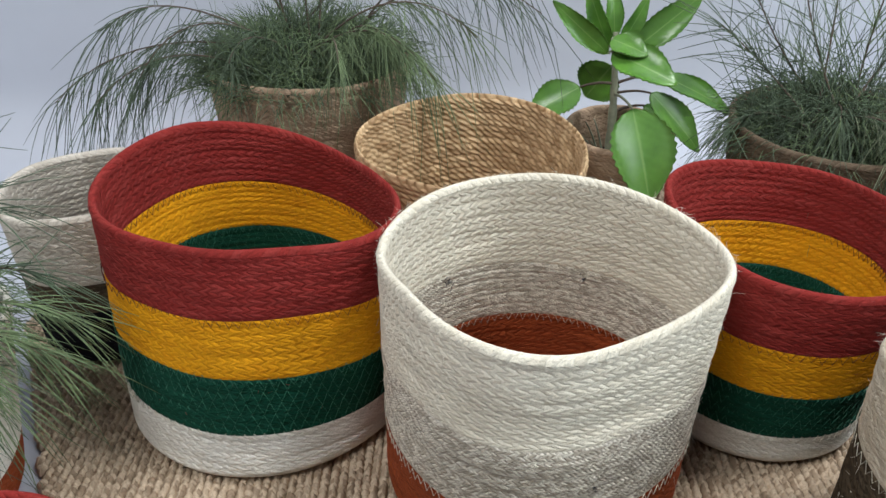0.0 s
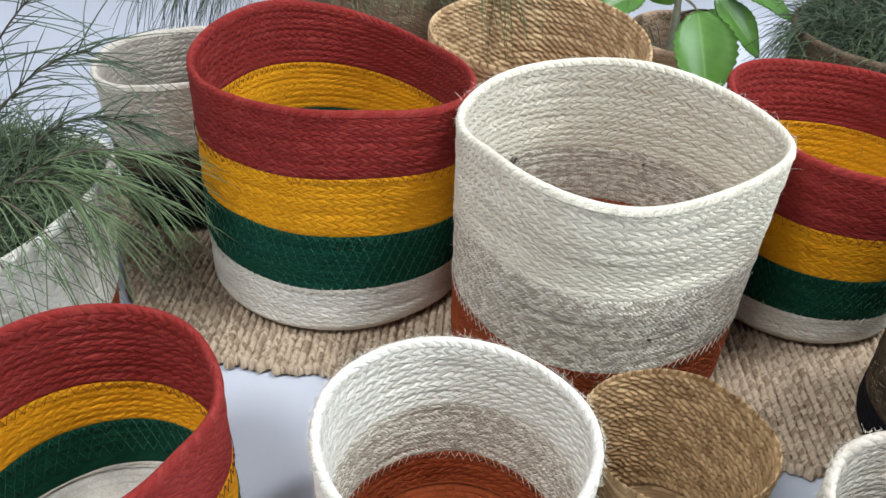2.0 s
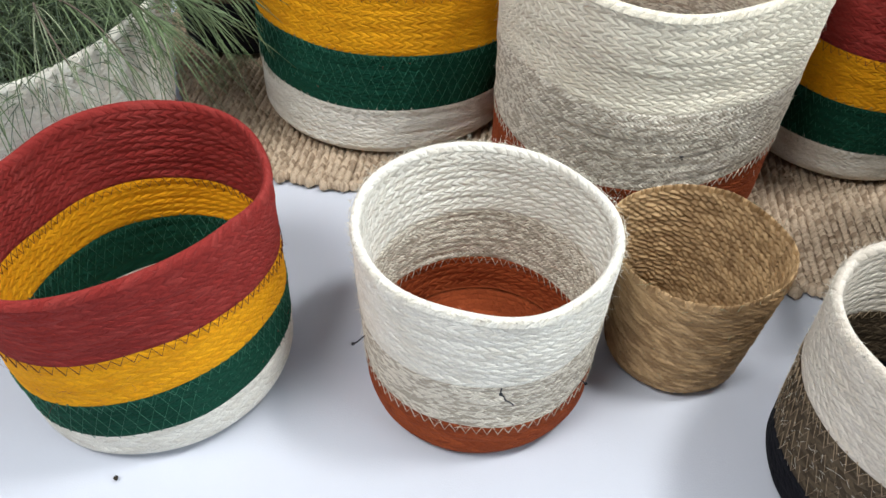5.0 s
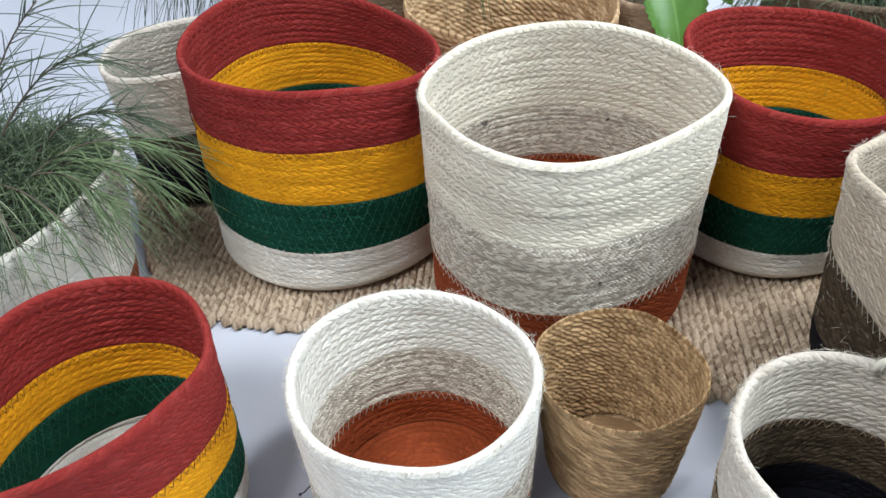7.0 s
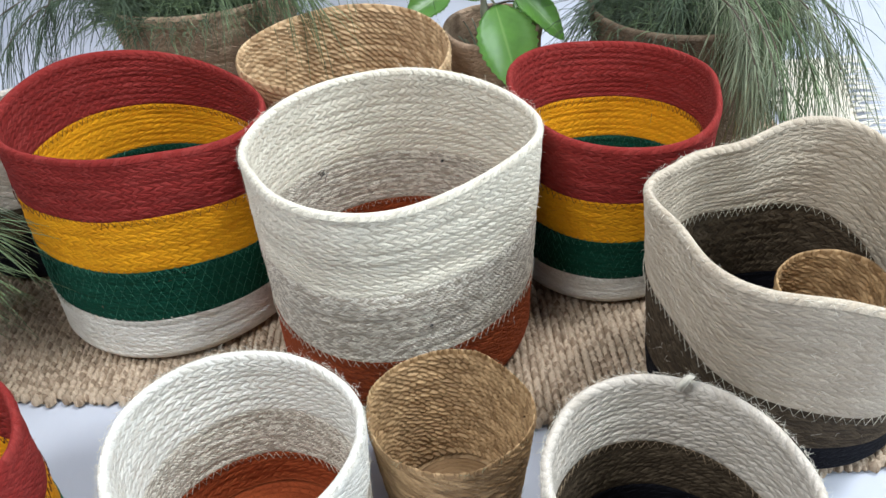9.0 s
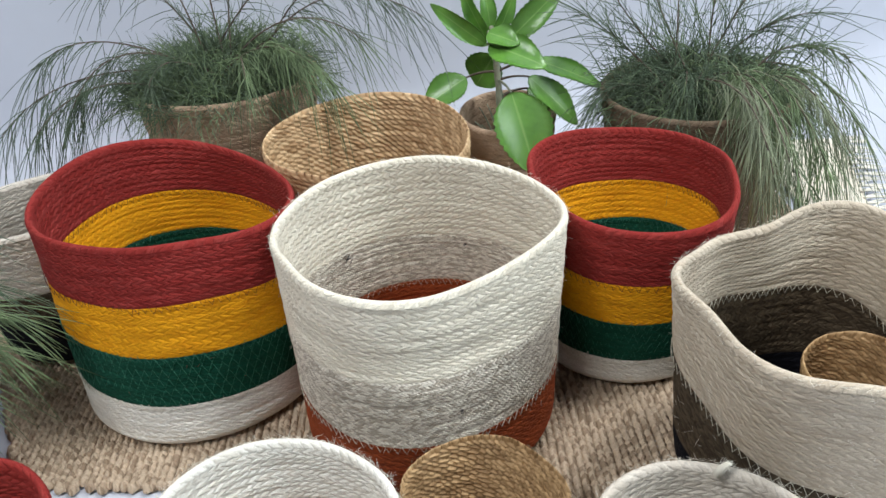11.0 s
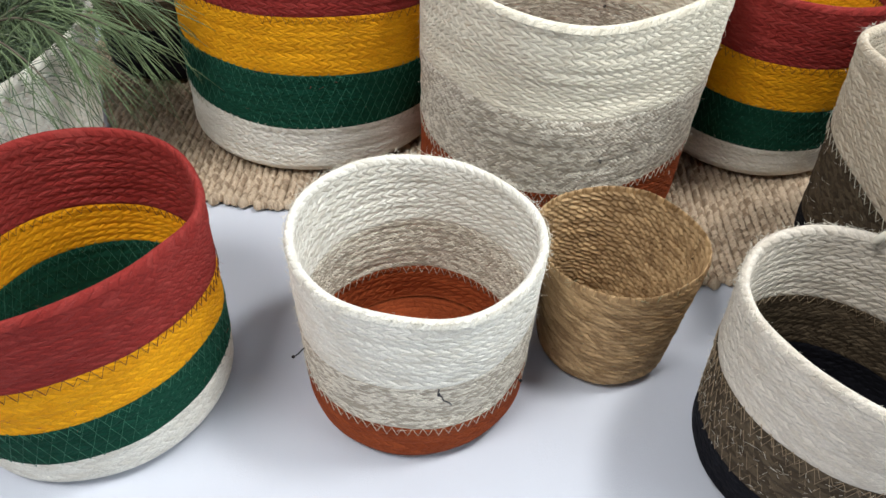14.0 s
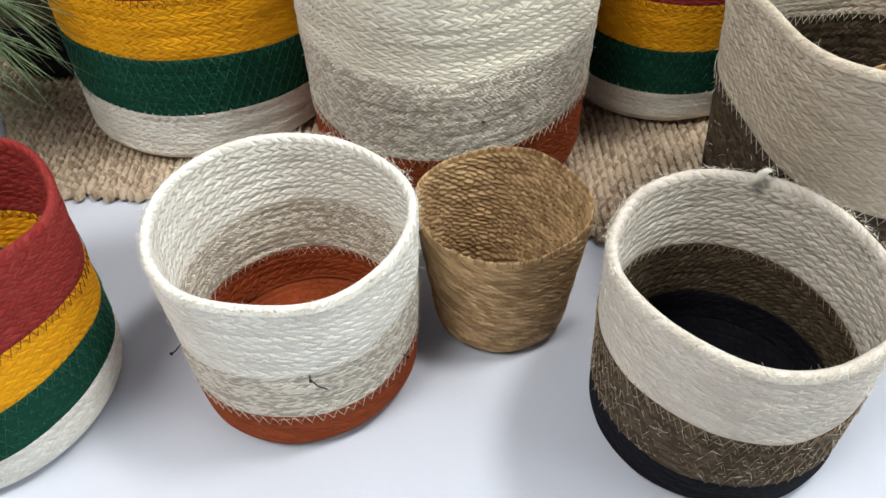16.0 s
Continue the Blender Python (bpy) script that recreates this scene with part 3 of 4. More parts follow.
basket("seagrass_basket", "small tapered natural seagrass planter on the sheet", SETN, (0.103, 0.2717), 0.098, 0.06, 0.0486,
       (0.001, 0.0143), (-0.001, -0.064), (0.011, -0.035), (0.031, 0.011), (0.041, 0.019),
       [("coiled_wall", NATURAL, (0, 0, 0), "tan coiled seagrass wall")],
       0, cord=0.0043, thick=0.005, crests=(0.0006, 0.0011), rounds=((0.008, -0.01), (0.004, -0.01), (-0.002, -0.006)), tips=((-0.012, 0.009), (0.005, 0.003)), twist=(0.0068, 0.0013, 0.0027, 1.25), around=480, seed=20, fuzz=120, inner=NEEDLE_PALE)
basket("seagrass_basket", "tiny natural seagrass pot set inside the wide wavy basket", SETN, (0.418, 0.362), 0.095, 0.043, 0.036,
       (0, 0), (0, 0), (0, 0), (0.03, 0), (0, 0), [("coiled_wall", NATURAL, (0, 0, 0), "tan coiled seagrass wall")], MAT + 0.007, cord=0.005, thick=0.005, twist=(0.0065, 0.0010, 0.0018, 1.3), seed=21, around=330)

# ---- planters that hold the plants ----
SETP = "planters with plants"
basket("planter", "brown hessian-covered planter standing behind the baskets", SETP, (-0.170, 0.928), 0.208, 0.122, 0.098, (0.005, 0.002), (0.002, -0.029), (0.003, 0.011), (0.033, -0.021),
       (-0.009, 0.020), [("coiled_wall", HESSIAN, (0, 0, 0), "brown jute wall")], MAT, seed=31, soil=0.016, fuzz=120, inner=NEEDLE_PALE)
basket("planter", "small brown jute planter holding the leafy plant", SETP, (0.202, 0.855), 0.150, 0.063, 0.048, (0, 0), (0, 0), (0, 0), (0, 0.03),
       (0, 0), [("coiled_wall", HESSIAN, (0, 0, 0), "brown jute wall")], MAT, seed=32, soil=0.045, around=112)
basket("planter", "dark brown jute planter under a bushy needle plant", SETP, (0.432, 0.802), 0.178, 0.119, 0.098, (0, 0), (0, 0), (0.01, 0), (0, 0),
       (0, 0), [("coiled_wall", HESSIAN_DARK, (0, 0, 0), "brown jute wall")], MAT, seed=33, soil=0.016)
basket("planter", "white jute planter with rust foot and bushy needle plant", SETP, (-0.460, 0.440), 0.150, 0.123, 0.105, (0.004, 0.002), (0.011, 0.048), (-0.025, 0.020), (0.029, -0.001),
       (0.038, 0.026), [("white_band", WHITE, (0.27, 0, 0), "white jute band"), ("rust_band", RUST, (0, 0, 0), "rust-brown jute foot")], 0, seed=34, soil=0.016, fuzz=300)


# ---- jute rug ----
def rug():
    rng = np.random.default_rng(8)
    top = thing("jute_rug", (0.08, 0.7, 0), "natural braided jute rug with looped cord ends on sheet", "rug")
    pitch = 0.0070
    x = -0.452
    k = 0
    while x < 0.57:
        if x < -0.15:
            y0 = 0.412 + ((-0.15 - x) / 0.12) ** 2 * 0.013
        elif x < 0.2:
            y0 = 0.412 - (x + 0.15) / 0.35 * 0.078
        else:
            y0 = 0.334 - max(0, x - 0.24) * 0.9 if x < 0.32 else 0.262
        y0 = max(y0, 0.462 + (-0.341 - x) * 2.0)
        y0 += rng.normal(0, 0.0022) + (0.003 if k % 2 else -0.001)
        y1 = 1.05
        n = int((y1 - y0) / 0.0022)
        t = np.linspace(0, 1, n)
        y = y0 + (y1 - y0) * t
        d = y - y0
        sway = 0.0007 * np.sin(y * 40 + k) + rng.normal(0, 0.0003)
        plait = np.sin(y / 0.0070 * 2 * np.pi + (math.pi if k % 2 else 0))
        cap = np.clip(d / 0.004, 0.02, 1) ** 0.5
        half = (pitch * 0.58 + 0.0007 * plait) * cap * (1 + 0.25 * np.exp(-((d - 0.006) / 0.005) ** 2))
        tall = (0.0062 + 0.0008 * plait) * cap * (1 + 0.25 * np.exp(-((d - 0.006) / 0.005) ** 2))
        m = 7
        vs, uv = [], []
        for q in range(m):
            a = math.pi * q / (m - 1)
            vs.append(np.stack([x + sway - half * math.cos(a), y, 0.0005 + tall * math.sin(a)], 1))
            uv.append(np.stack([y + k * 0.37, np.full(n, k + q / (m - 1) * 0.998)], 1))
        faces = [f[::-1] for f in grid_faces(m, n)]
        mesh_object("cord", np.concatenate(vs) - np.array([0.08, 0.7, 0]), faces, MATCORD, top, np.concatenate(uv))
        x += pitch
        k += 1


rug()


# ---- needle plants ----
def bezier(a, b, c, n):
    t = np.linspace(0, 1, n)[:, None]
    return (1 - t) ** 2 * np.asarray(a) + 2 * t * (1 - t) * np.asarray(b) + t ** 2 * np.asarray(c)


def needle(heap, rng, p, d, l, hang, r=0.00055):
    q = np.linspace(0, 1, 5)[:, None]
    bend = rng.normal(0, 0.12, 3)
    pts = p + d * l * q + (np.array([0, 0, -hang]) + bend) * l * q * q
    heap.add(*tube(pts, [r, r, r * 0.9, r * 0.75, r * 0.3], 3))


def frond(plant, origin, rng, start, ctrl, tip, count, length, hang=0.6, spread=0.8, mat=None, first=0.12, thick=0.0014):
    pts = bezier(start, ctrl, tip, 14)
    tan = np.gradient(pts, axis=0)
    tan /= np.linalg.norm(tan, axis=1)[:, None]
    v, f = tube(pts, np.linspace(thick, thick * 0.4, 14), 5)
    br = mesh_object("branch", v - origin, f, TWIG, plant)
    heap = Heap()
    for _ in range(count):
        t = first + (1 - first) * rng.random() ** 0.8
        i = min(13, int(t * 13))
        p = pts[i] + (pts[min(13, i + 1)] - pts[i]) * (t * 13 - i)
        d = tan[i] * rng.uniform(0.5, 1.1) + rng.normal(0, spread * 0.5, 3) + np.array([0, 0, -hang * 0.35])
        d /= np.linalg.norm(d)
        needle(heap, rng, p, d, length * rng.uniform(0.55, 1.15), hang * rng.uniform(0.4, 1.2))
    tagged(heap.put("needles", mat or NEEDLE, br, shift=origin), kind="stuff")


def tuft(plant, origin, rng, centre, radius, count, length, up=0.7, mat=None, hang=0.9):
    """A dense bush of needles rising from the soil and falling over the rim."""
    heap = Heap()
    for _ in range(count):
        a, r = rng.uniform(0, 2 * np.pi), radius * math.sqrt(rng.random()) * 0.97
        p = np.array([centre[0] + r * math.cos(a), centre[1] + r * math.sin(a), centre[2] + rng.uniform(-0.012, 0.05 * (1 - (r / radius) ** 2) + 0.006)])
        out = np.array([math.cos(a), math.sin(a), 0]) * (0.3 + 0.7 * r / radius)
        d = out * rng.uniform(0.0, 0.9) + np.array([0, 0, up * rng.uniform(0.3, 1.2)]) + rng.normal(0, 0.35, 3)
        d /= np.linalg.norm(d)
        needle(heap, rng, p, d, length * rng.uniform(0.5, 1.15), hang * rng.uniform(0.3, 1.1), 0.0005)
    tagged(heap.put("needle_bush", mat or NEEDLE_DARK, plant, shift=origin), kind="stuff")


def needle_plant(label, centre, radius, seed, fronds, bush):
    rng = np.random.default_rng(seed)
    origin = np.array(centre)
    plant = thing("needle_plant", centre, label, "plant", "needle plants")
    for count, length, up, mat, hang in bush:
        tuft(plant, origin, rng, centre, radius, count, length, up, mat, hang)
    for ctrl, tip, count, length, hang, spread, mat in fronds:
        a = np.array(centre) + np.array([rng.uniform(-1, 1) * radius * 0.35, rng.uniform(-1, 1) * radius * 0.35, -0.005])
        frond(plant, origin, rng, a, ctrl, tip, count, length, hang, spread, mat)
    return plant


N1, N2, N3 = NEEDLE, NEEDLE_DARK, NEEDLE_PALE
needle_plant("wispy dark green needle plant with arching drooping branches", (-0.170, 0.930, 0.208), 0.118, 41, [
    ((-0.34, 0.89, 0.30), (-0.450, 0.865, 0.190), 68, 0.091, 1.00, 0.72, N2),
    ((-0.31, 0.87, 0.29), (-0.400, 0.845, 0.190), 56, 0.085, 1.00, 0.72, N2),
    ((-0.31, 0.92, 0.33), (-0.385, 0.900, 0.268), 50, 0.078, 0.90, 0.72, N2),
    ((-0.28, 0.90, 0.33), (-0.340, 0.850, 0.225), 56, 0.078, 1.00, 0.72, N2),
    ((-0.23, 0.97, 0.38), (-0.305, 0.960, 0.345), 43, 0.078, 0.70, 0.87, N2),
    ((-0.20, 0.95, 0.36), (-0.240, 0.940, 0.420), 37, 0.072, 0.50, 0.87, N2),
    ((-0.17, 0.96, 0.36), (-0.165, 0.960, 0.430), 37, 0.072, 0.40, 0.87, N1),
    ((-0.14, 0.93, 0.36), (-0.100, 0.930, 0.420), 37, 0.072, 0.50, 0.87, N2),
    ((-0.08, 0.92, 0.38), (0.000, 0.900, 0.370), 50, 0.078, 0.80, 0.72, N2),
    ((-0.02, 0.89, 0.38), (0.105, 0.860, 0.290), 50, 0.072, 1.10, 0.65, N2),
    ((-0.02, 0.90, 0.40), (0.080, 0.880, 0.330), 37, 0.072, 1.10, 0.65, N2),
    ((-0.06, 0.87, 0.36), (0.035, 0.840, 0.270), 56, 0.072, 1.10, 0.72, N1),
    ((-0.08, 0.85, 0.33), (-0.010, 0.805, 0.235), 105, 0.072, 1.00, 0.80, N1),
    ((-0.09, 0.86, 0.32), (-0.040, 0.810, 0.255), 93, 0.065, 1.00, 0.87, N1),
    ((-0.12, 0.86, 0.30), (-0.110, 0.800, 0.250), 56, 0.058, 0.80, 1.01, N1),
    ((-0.22, 0.87, 0.30), (-0.230, 0.820, 0.250), 56, 0.058, 0.80, 1.01, N2),
], [(2600, 0.066, 0.9, N2, 0.6), (1900, 0.068, 0.8, N1, 0.65)])
needle_plant("bushy upright needle plant trailing over its planter", (0.432, 0.806, 0.175), 0.112, 42, [
    ((0.34, 0.83, 0.25), (0.290, 0.825, 0.285), 55, 0.078, 0.20, 0.87, N2),
    ((0.35, 0.83, 0.26), (0.315, 0.830, 0.330), 48, 0.078, 0.20, 0.87, N2),
    ((0.38, 0.84, 0.28), (0.360, 0.835, 0.370), 40, 0.078, 0.15, 0.87, N2),
    ((0.42, 0.85, 0.28), (0.410, 0.850, 0.380), 37, 0.078, 0.15, 0.87, N1),
    ((0.45, 0.84, 0.28), (0.470, 0.840, 0.370), 37, 0.078, 0.15, 0.87, N1),
    ((0.48, 0.83, 0.27), (0.520, 0.830, 0.320), 40, 0.078, 0.30, 0.80, N2),
    ((0.50, 0.82, 0.26), (0.565, 0.800, 0.262), 44, 0.078, 0.40, 0.80, N2),
    ((0.52, 0.81, 0.26), (0.610, 0.790, 0.205), 74, 0.078, 0.60, 0.72, N1),
    ((0.54, 0.78, 0.27), (0.615, 0.735, 0.125), 81, 0.078, 0.80, 0.72, N1),
    ((0.34, 0.80, 0.22), (0.300, 0.780, 0.190), 74, 0.072, 0.50, 0.87, N2),
    ((0.445, 0.72, 0.27), (0.432, 0.600, 0.165), 105, 0.078, 0.90, 0.72, N3),
    ((0.44, 0.70, 0.28), (0.430, 0.575, 0.175), 105, 0.078, 0.90, 0.72, N3),
    ((0.435, 0.69, 0.27), (0.428, 0.590, 0.195), 45, 0.062, 0.90, 0.70, N3),
    ((0.445, 0.68, 0.27), (0.442, 0.570, 0.190), 45, 0.062, 0.90, 0.70, N3),
    ((0.46, 0.70, 0.28), (0.465, 0.590, 0.160), 118, 0.078, 1.00, 0.72, N1),
    ((0.49, 0.72, 0.27), (0.510, 0.620, 0.150), 118, 0.078, 1.00, 0.72, N1),
    ((0.51, 0.74, 0.27), (0.555, 0.660, 0.145), 93, 0.078, 0.90, 0.72, N3),
    ((0.41, 0.77, 0.24), (0.390, 0.730, 0.215), 81, 0.072, 0.70, 0.87, N2),
    ((0.45, 0.76, 0.24), (0.450, 0.690, 0.220), 81, 0.072, 0.70, 0.87, N1),
], [(1700, 0.058, 0.5, N2, 1.1), (700, 0.072, 0.45, N1, 1.4), (170, 0.15, 1.6, N2, 0.15)])
needle_plant("dense dark green needle plant spilling over a white planter", (-0.460, 0.440, 0.137), 0.112, 43, [
    ((-0.36, 0.47, 0.22), (-0.285, 0.475, 0.172), 93, 0.065, 0.50, 0.65, N1),
    ((-0.36, 0.45, 0.21), (-0.290, 0.450, 0.155), 87, 0.058, 0.60, 0.65, N1),
    ((-0.37, 0.48, 0.24), (-0.300, 0.490, 0.195), 74, 0.065, 0.40, 0.72, N2),
    ((-0.39, 0.48, 0.26), (-0.330, 0.490, 0.260), 56, 0.078, 0.30, 0.72, N2),
    ((-0.42, 0.48, 0.26), (-0.350, 0.480, 0.310), 43, 0.078, 0.30, 0.72, N2),
    ((-0.43, 0.48, 0.28), (-0.400, 0.480, 0.360), 37, 0.078, 0.30, 0.72, N2),
    ((-0.45, 0.45, 0.28), (-0.460, 0.450, 0.360), 37, 0.078, 0.30, 0.72, N2),
    ((-0.50, 0.45, 0.27), (-0.540, 0.450, 0.320), 43, 0.078, 0.40, 0.72, N2),
    ((-0.38, 0.40, 0.22), (-0.320, 0.365, 0.160), 13, 0.080, 1.1, 0.6, N1),
    ((-0.40, 0.38, 0.22), (-0.350, 0.340, 0.165), 12, 0.080, 1.1, 0.6, N3),
    ((-0.43, 0.37, 0.22), (-0.410, 0.315, 0.160), 13, 0.080, 1.1, 0.6, N1),
    ((-0.46, 0.36, 0.22), (-0.470, 0.300, 0.160), 13, 0.080, 1.1, 0.6, N1),
    ((-0.36, 0.42, 0.22), (-0.310, 0.410, 0.160), 74, 0.065, 0.80, 0.72, N1),
], [(2600, 0.066, 0.9, N2, 0.7), (1300, 0.070, 0.9, N1, 0.8), (40, 0.09, 0.7, N3, 1.2)])


# ---- leafy plant ----
def leaf(parent, origin, base, tip, width, face, cup=0.15, droop=0.12):
    a, b = np.asarray(base, float), np.asarray(tip, float)
    axis = b - a
    l = np.linalg.norm(axis)
    axis = axis / l
    side = np.cross(np.asarray(face, float), axis)
    side /= np.linalg.norm(side)
    up = np.cross(axis, side)
    nu, nv = 25, 9
    vs, uv = [], []
    for i in range(nu):
        t = i / (nu - 1)
        w = width * 0.5 * (math.sin(math.pi * min(1, t ** 0.80 * 0.985 + 0.008)) ** 0.75) * (1 + (0.065 if i % 2 else -0.02) * (0 < i < nu - 1))
        for k in range(nv):
            e = 2 * k / (nv - 1) - 1
            h = cup * width * (e * e) * math.sin(math.pi * t) - droop * l * t * t + 0.004 * math.sin(9 * t + 3 * e) * (abs(e) ** 2) * 0.4
            vs.append(a + axis * l * t + side * w * e + up * h)
            uv.append((t, k / (nv - 1)))
    vs = np.array(vs)
    n = len(vs)
    f1 = grid_faces(nu, nv)
    vs2 = vs - up * 0.0012
    faces = f1 + [tuple(i + n for i in q[::-1]) for q in f1]
    edge = [k for k in range(nv)] + [i * nv + nv - 1 for i in range(1, nu)] + [(nu - 1) * nv + k for k in range(nv - 2, -1, -1)] + [i * nv for i in range(nu - 2, 0, -1)]
    faces += [(edge[i], edge[(i + 1) % len(edge)], edge[(i + 1) % len(edge)] + n, edge[i] + n) for i in range(len(edge))]
    return mesh_object("leaf", np.concatenate([vs, vs2]) - origin, faces, LEAF, parent, uv + uv)


def leafy_plant():
    origin = np.array((0.196, 0.858, 0.115))
    top = thing("leafy_plant", origin, "green succulent plant with broad scalloped leaves and grey stem", "plant")
    pts = bezier((0.193, 0.858, 0.100), (0.196, 0.858, 0.18), (0.188, 0.864, 0.268), 16)
    v, f = tube(pts, np.linspace(0.0062, 0.0030, 16) * (1 + 0.12 * np.sin(np.arange(16) * 2.1)), 10)
    mesh_object("stem", v - origin, f, STEM, top)
    spec = [  # joint height, leaf base, leaf tip, width, facing
        (0.200, (0.202, 0.804, 0.202), (0.224, 0.752, 0.116), 0.070, (0.10, -0.85, 0.5)),
        (0.248, (0.210, 0.860, 0.250), (0.280, 0.862, 0.310), 0.033, (0.1, -0.9, 0.4)),
        (0.246, (0.180, 0.852, 0.248), (0.116, 0.842, 0.304), 0.024, (-0.3, -0.9, 0.2)),
        (0.252, (0.182, 0.862, 0.252), (0.150, 0.862, 0.318), 0.021, (-0.5, -0.8, 0.2)),
        (0.258, (0.188, 0.866, 0.260), (0.184, 0.876, 0.318), 0.020, (0.1, -0.9, 0.3)),
        (0.258, (0.194, 0.856, 0.258), (0.220, 0.852, 0.308), 0.019, (0.3, -0.9, 0.3)),
        (0.262, (0.182, 0.852, 0.264), (0.216, 0.826, 0.258), 0.034, (0.0, -0.6, 0.8)),
        (0.250, (0.182, 0.842, 0.252), (0.244, 0.798, 0.238), 0.046, (0.1, -0.65, 0.75)),
        (0.222, (0.190, 0.876, 0.226), (0.164, 0.890, 0.182), 0.052, (-0.2, -0.9, 0.4)),
        (0.215, (0.152, 0.852, 0.210), (0.092, 0.838, 0.184), 0.042, (-0.2, -0.7, 0.7)),
        (0.215, (0.240, 0.850, 0.224), (0.328, 0.838, 0.190), 0.030, (0.2, -0.6, 0.8)),
        (0.195, (0.230, 0.842, 0.206), (0.290, 0.812, 0.152), 0.038, (0.3, -0.7, 0.7)),
        (0.175, (0.232, 0.872, 0.180), (0.270, 0.860, 0.152), 0.026, (0.2, -0.6, 0.7)),
    ]
    for z, base, tip, width, face in spec:
        j = int(np.argmin(np.abs(pts[:, 2] - z)))
        p = bezier(pts[j], (np.array(pts[j]) + np.array(base)) / 2 + np.array([0, 0, 0.006]), base, 7)
        lf = leaf(top, origin, base, tip, width, face)
        v, f = tube(p, np.linspace(0.0019, 0.0013, 7), 6)
        mesh_object("petiole", v - origin, f, TWIG if base[0] < 0.18 or base[0] > 0.225 else STEM, lf)
    for k in range(6):
        rng = np.random.default_rng(60 + k)
        a = rng.uniform(0, 6.28)
        p = bezier((0.2 + 0.02 * math.cos(a), 0.855 + 0.02 * math.sin(a), 0.11), (0.2 + 0.03 * math.cos(a), 0.855 + 0.03 * math.sin(a), 0.14), (0.2 + 0.045 * math.cos(a), 0.855 + 0.045 * math.sin(a), 0.155), 6)
        v, f = tube(p, np.linspace(0.0016, 0.0008, 6), 5)
        mesh_object("shoot", v - origin, f, STEM, top)


leafy_plant()


# ---- small things ----
def fringed_throw():
    o = np.array((0.63, 0.80, 0.0))
    top = thing("fringed_throw", o, "cream woven throw with knotted fringe lying on sheet", "throw")
    ys = np.linspace(0.66, 0.985, 40)
    xs = np.linspace(0, 1, 10)
    vs, uv = [], []
    for y in ys:
        edge = 0.632 + (y - 0.66) * 0.30
        for x in xs:
            px = 0.585 + (edge - 0.585) * x
            vs.append((px, y, 0.002 + 0.006 * math.sin(math.pi * min(1, 0.15 + x * 0.86)) + 0.001 * math.sin(y * 300)))
            uv.append((y, px / 0.006))
    mesh_object("woven_body", np.array(vs) - o, [q[::-1] for q in grid_faces(40, 10)], CREAM, top, uv)
    rng = np.random.default_rng(77)
    for y in np.linspace(0.665, 0.98, 20):
        x0 = 0.628 + (y - 0.66) * 0.30
        heap = Heap()
        for _ in range(5):
            d = np.array([rng.uniform(0.025, 0.05), rng.normal(0.0, 0.008), 0])
            p = bezier((x0, y, 0.004), np.array((x0, y, 0.006)) + d * 0.5, np.array((x0, y, 0.0012)) + d, 6)
            heap.add(*tube(p, [0.0014, 0.0016, 0.0012, 0.001, 0.0009, 0.0005], 5))
        heap.put("tassel", FIBRE, top, shift=o)


fringed_throw()


def loose_thread(points, knot, radius=0.0005):
    origin = np.array((-0.039, 0.237, 0.0))
    heap = Heap()
    heap.add(*tube(points, radius, 5))
    k = np.array(knot)
    heap.add(*tube([k + np.array([0, 0, -0.0012]), k, k + np.array([0, 0, 0.0012])], [0.0006, 0.0014, 0.0006], 6))
    heap.put("loose_thread", THREAD_BLACK, small_planter, "black sewing thread end", origin)


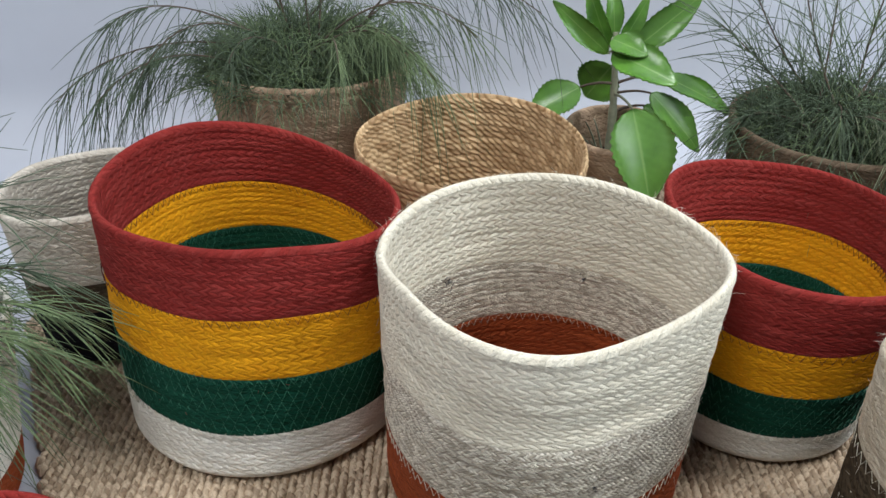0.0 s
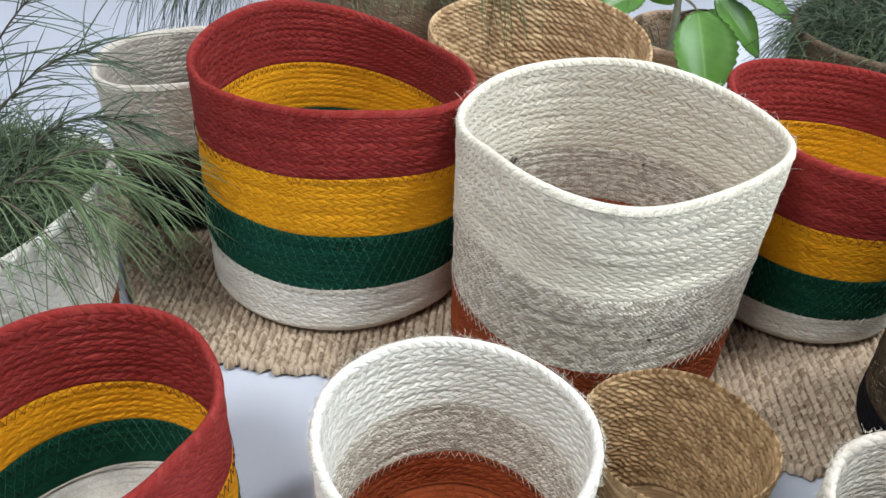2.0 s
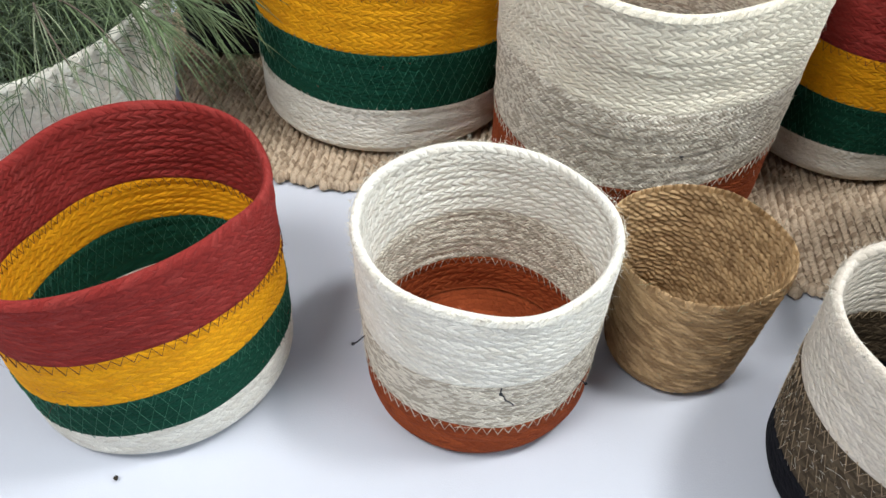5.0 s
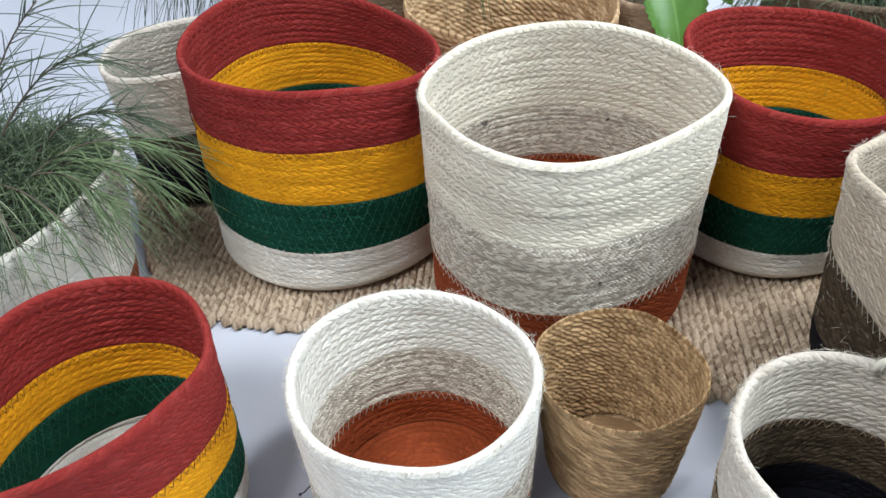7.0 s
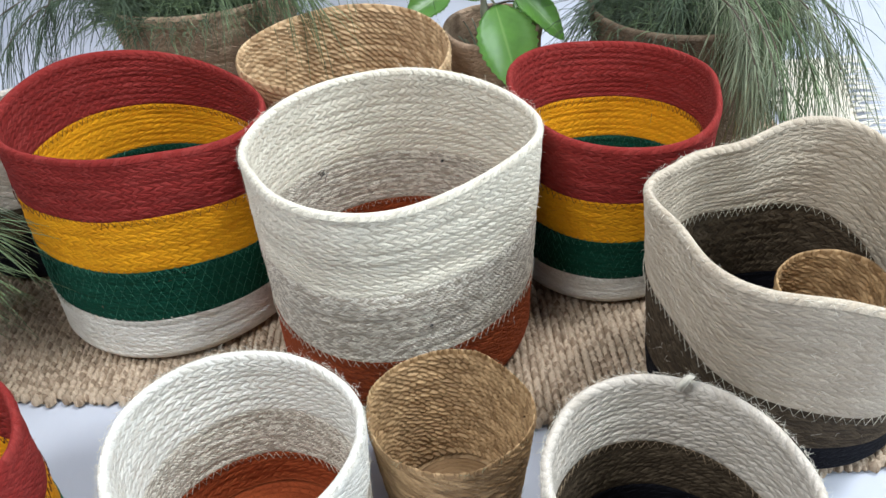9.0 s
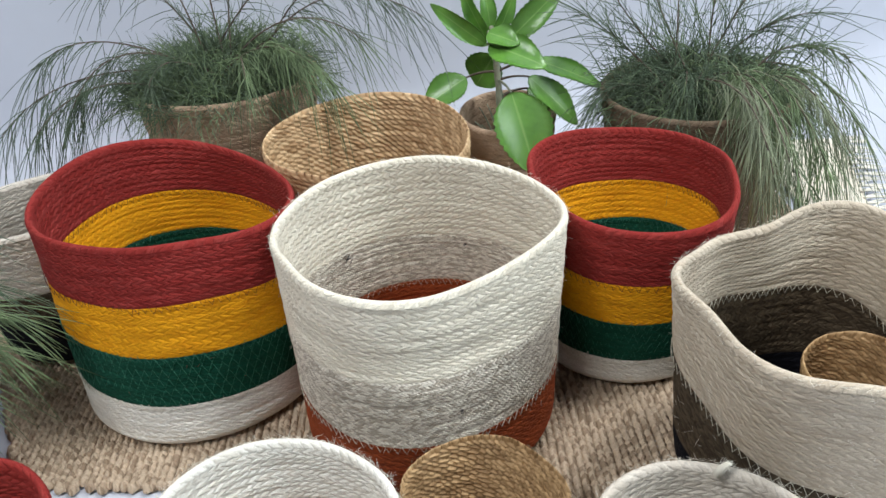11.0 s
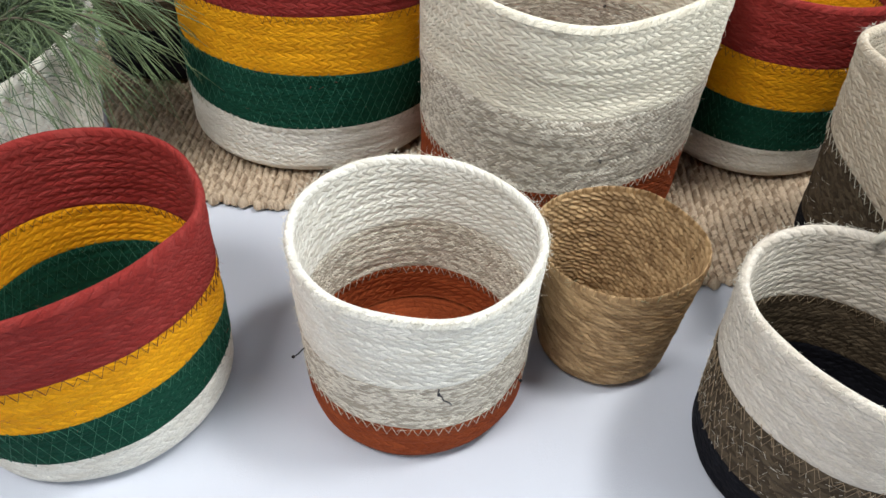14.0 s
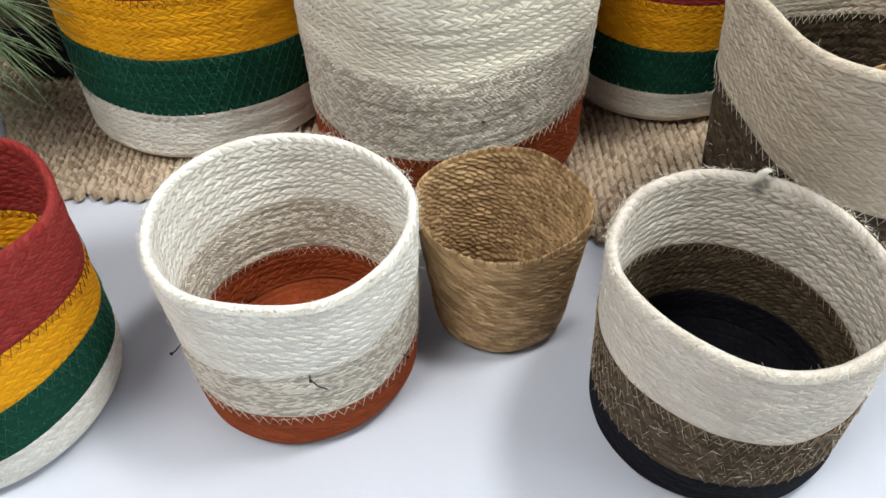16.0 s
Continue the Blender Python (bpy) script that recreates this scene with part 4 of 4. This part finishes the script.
loose_thread([(-0.0185, 0.1605, 0.080), (-0.0190, 0.1595, 0.076), (-0.0165, 0.1590, 0.074), (-0.0155, 0.1600, 0.069), (-0.0120, 0.1600, 0.067), (-0.0105, 0.1615, 0.063)], (-0.0185, 0.1595, 0.0755))
loose_thread([(-0.110, 0.212, 0.056), (-0.114, 0.208, 0.056), (-0.118, 0.206, 0.052), (-0.121, 0.205, 0.0505)], (-0.121, 0.205, 0.0505))
loose_thread([(0.030, 0.205, 0.040), (0.034, 0.203, 0.039), (0.037, 0.202, 0.037)], (0.0365, 0.2022, 0.0375), 0.0004)


def rim_tag():
    """A frayed cord end that stands up from the rim."""
    o = np.array((0.2366, 0.1790, 0.0))
    heap = Heap()
    rng = np.random.default_rng(91)
    heap.add(*tube([(0.258, 0.2475, 0.136), (0.262, 0.247, 0.143), (0.264, 0.246, 0.1465), (0.2665, 0.245, 0.147)], [0.0032, 0.0027, 0.0020, 0.0008], 7))
    for _ in range(26):
        d = np.array([rng.normal(0.1, 0.7), rng.normal(0, 0.6), rng.uniform(0.1, 1)])
        needle(heap, rng, np.array((0.264, 0.2462, 0.146)), d / np.linalg.norm(d), rng.uniform(0.003, 0.008), 0.4, 0.00018)
    heap.put("frayed_end", FIBRE, frayed_basket, "frayed white cord end", o)


rim_tag()


# dark smudges on the cream jute, built as bundles of short black strands
def smudge_strands(at, way, length):
    heap = Heap()
    rng = np.random.default_rng(int(length * 1e5))
    for _ in range(7):
        d = np.asarray(way) + rng.normal(0, 0.35, 3)
        needle(heap, rng, np.asarray(at) + rng.normal(0, 0.0012, 3), d / np.linalg.norm(d), length * rng.uniform(0.5, 1.1), 0.2, 0.00035)
    heap.put("smudge_strands", THREAD_BLACK, cream_basket, "dark smudge built of short strands", (0.070, 0.484, MAT))


smudge_strands((0.0045, 0.5700, 0.137), (-0.8, -0.5, -0.35), 0.009)
smudge_strands((0.1190, 0.5800, 0.132), (0.6, 0.0, 0.6), 0.006)
smudge_strands((0.0985, 0.3640, 0.106), (0.4, 0.0, 0.5), 0.003)


def crumb():
    bm = bmesh.new()
    bmesh.ops.create_icosphere(bm, subdivisions=2, radius=0.0016)
    for v in bm.verts:
        v.co *= 1 + 0.3 * noise.noise(v.co * 900)
    me = bpy.data.meshes.new("crumb")
    bm.to_mesh(me)
    bm.free()
    me.materials.append(SOIL)
    ob = new("crumb", me)
    ob.location = (-0.264, 0.113, 0.0005)
    tagged(ob, "tiny dark crumb of soil on the white sheet", "crumb")


crumb()
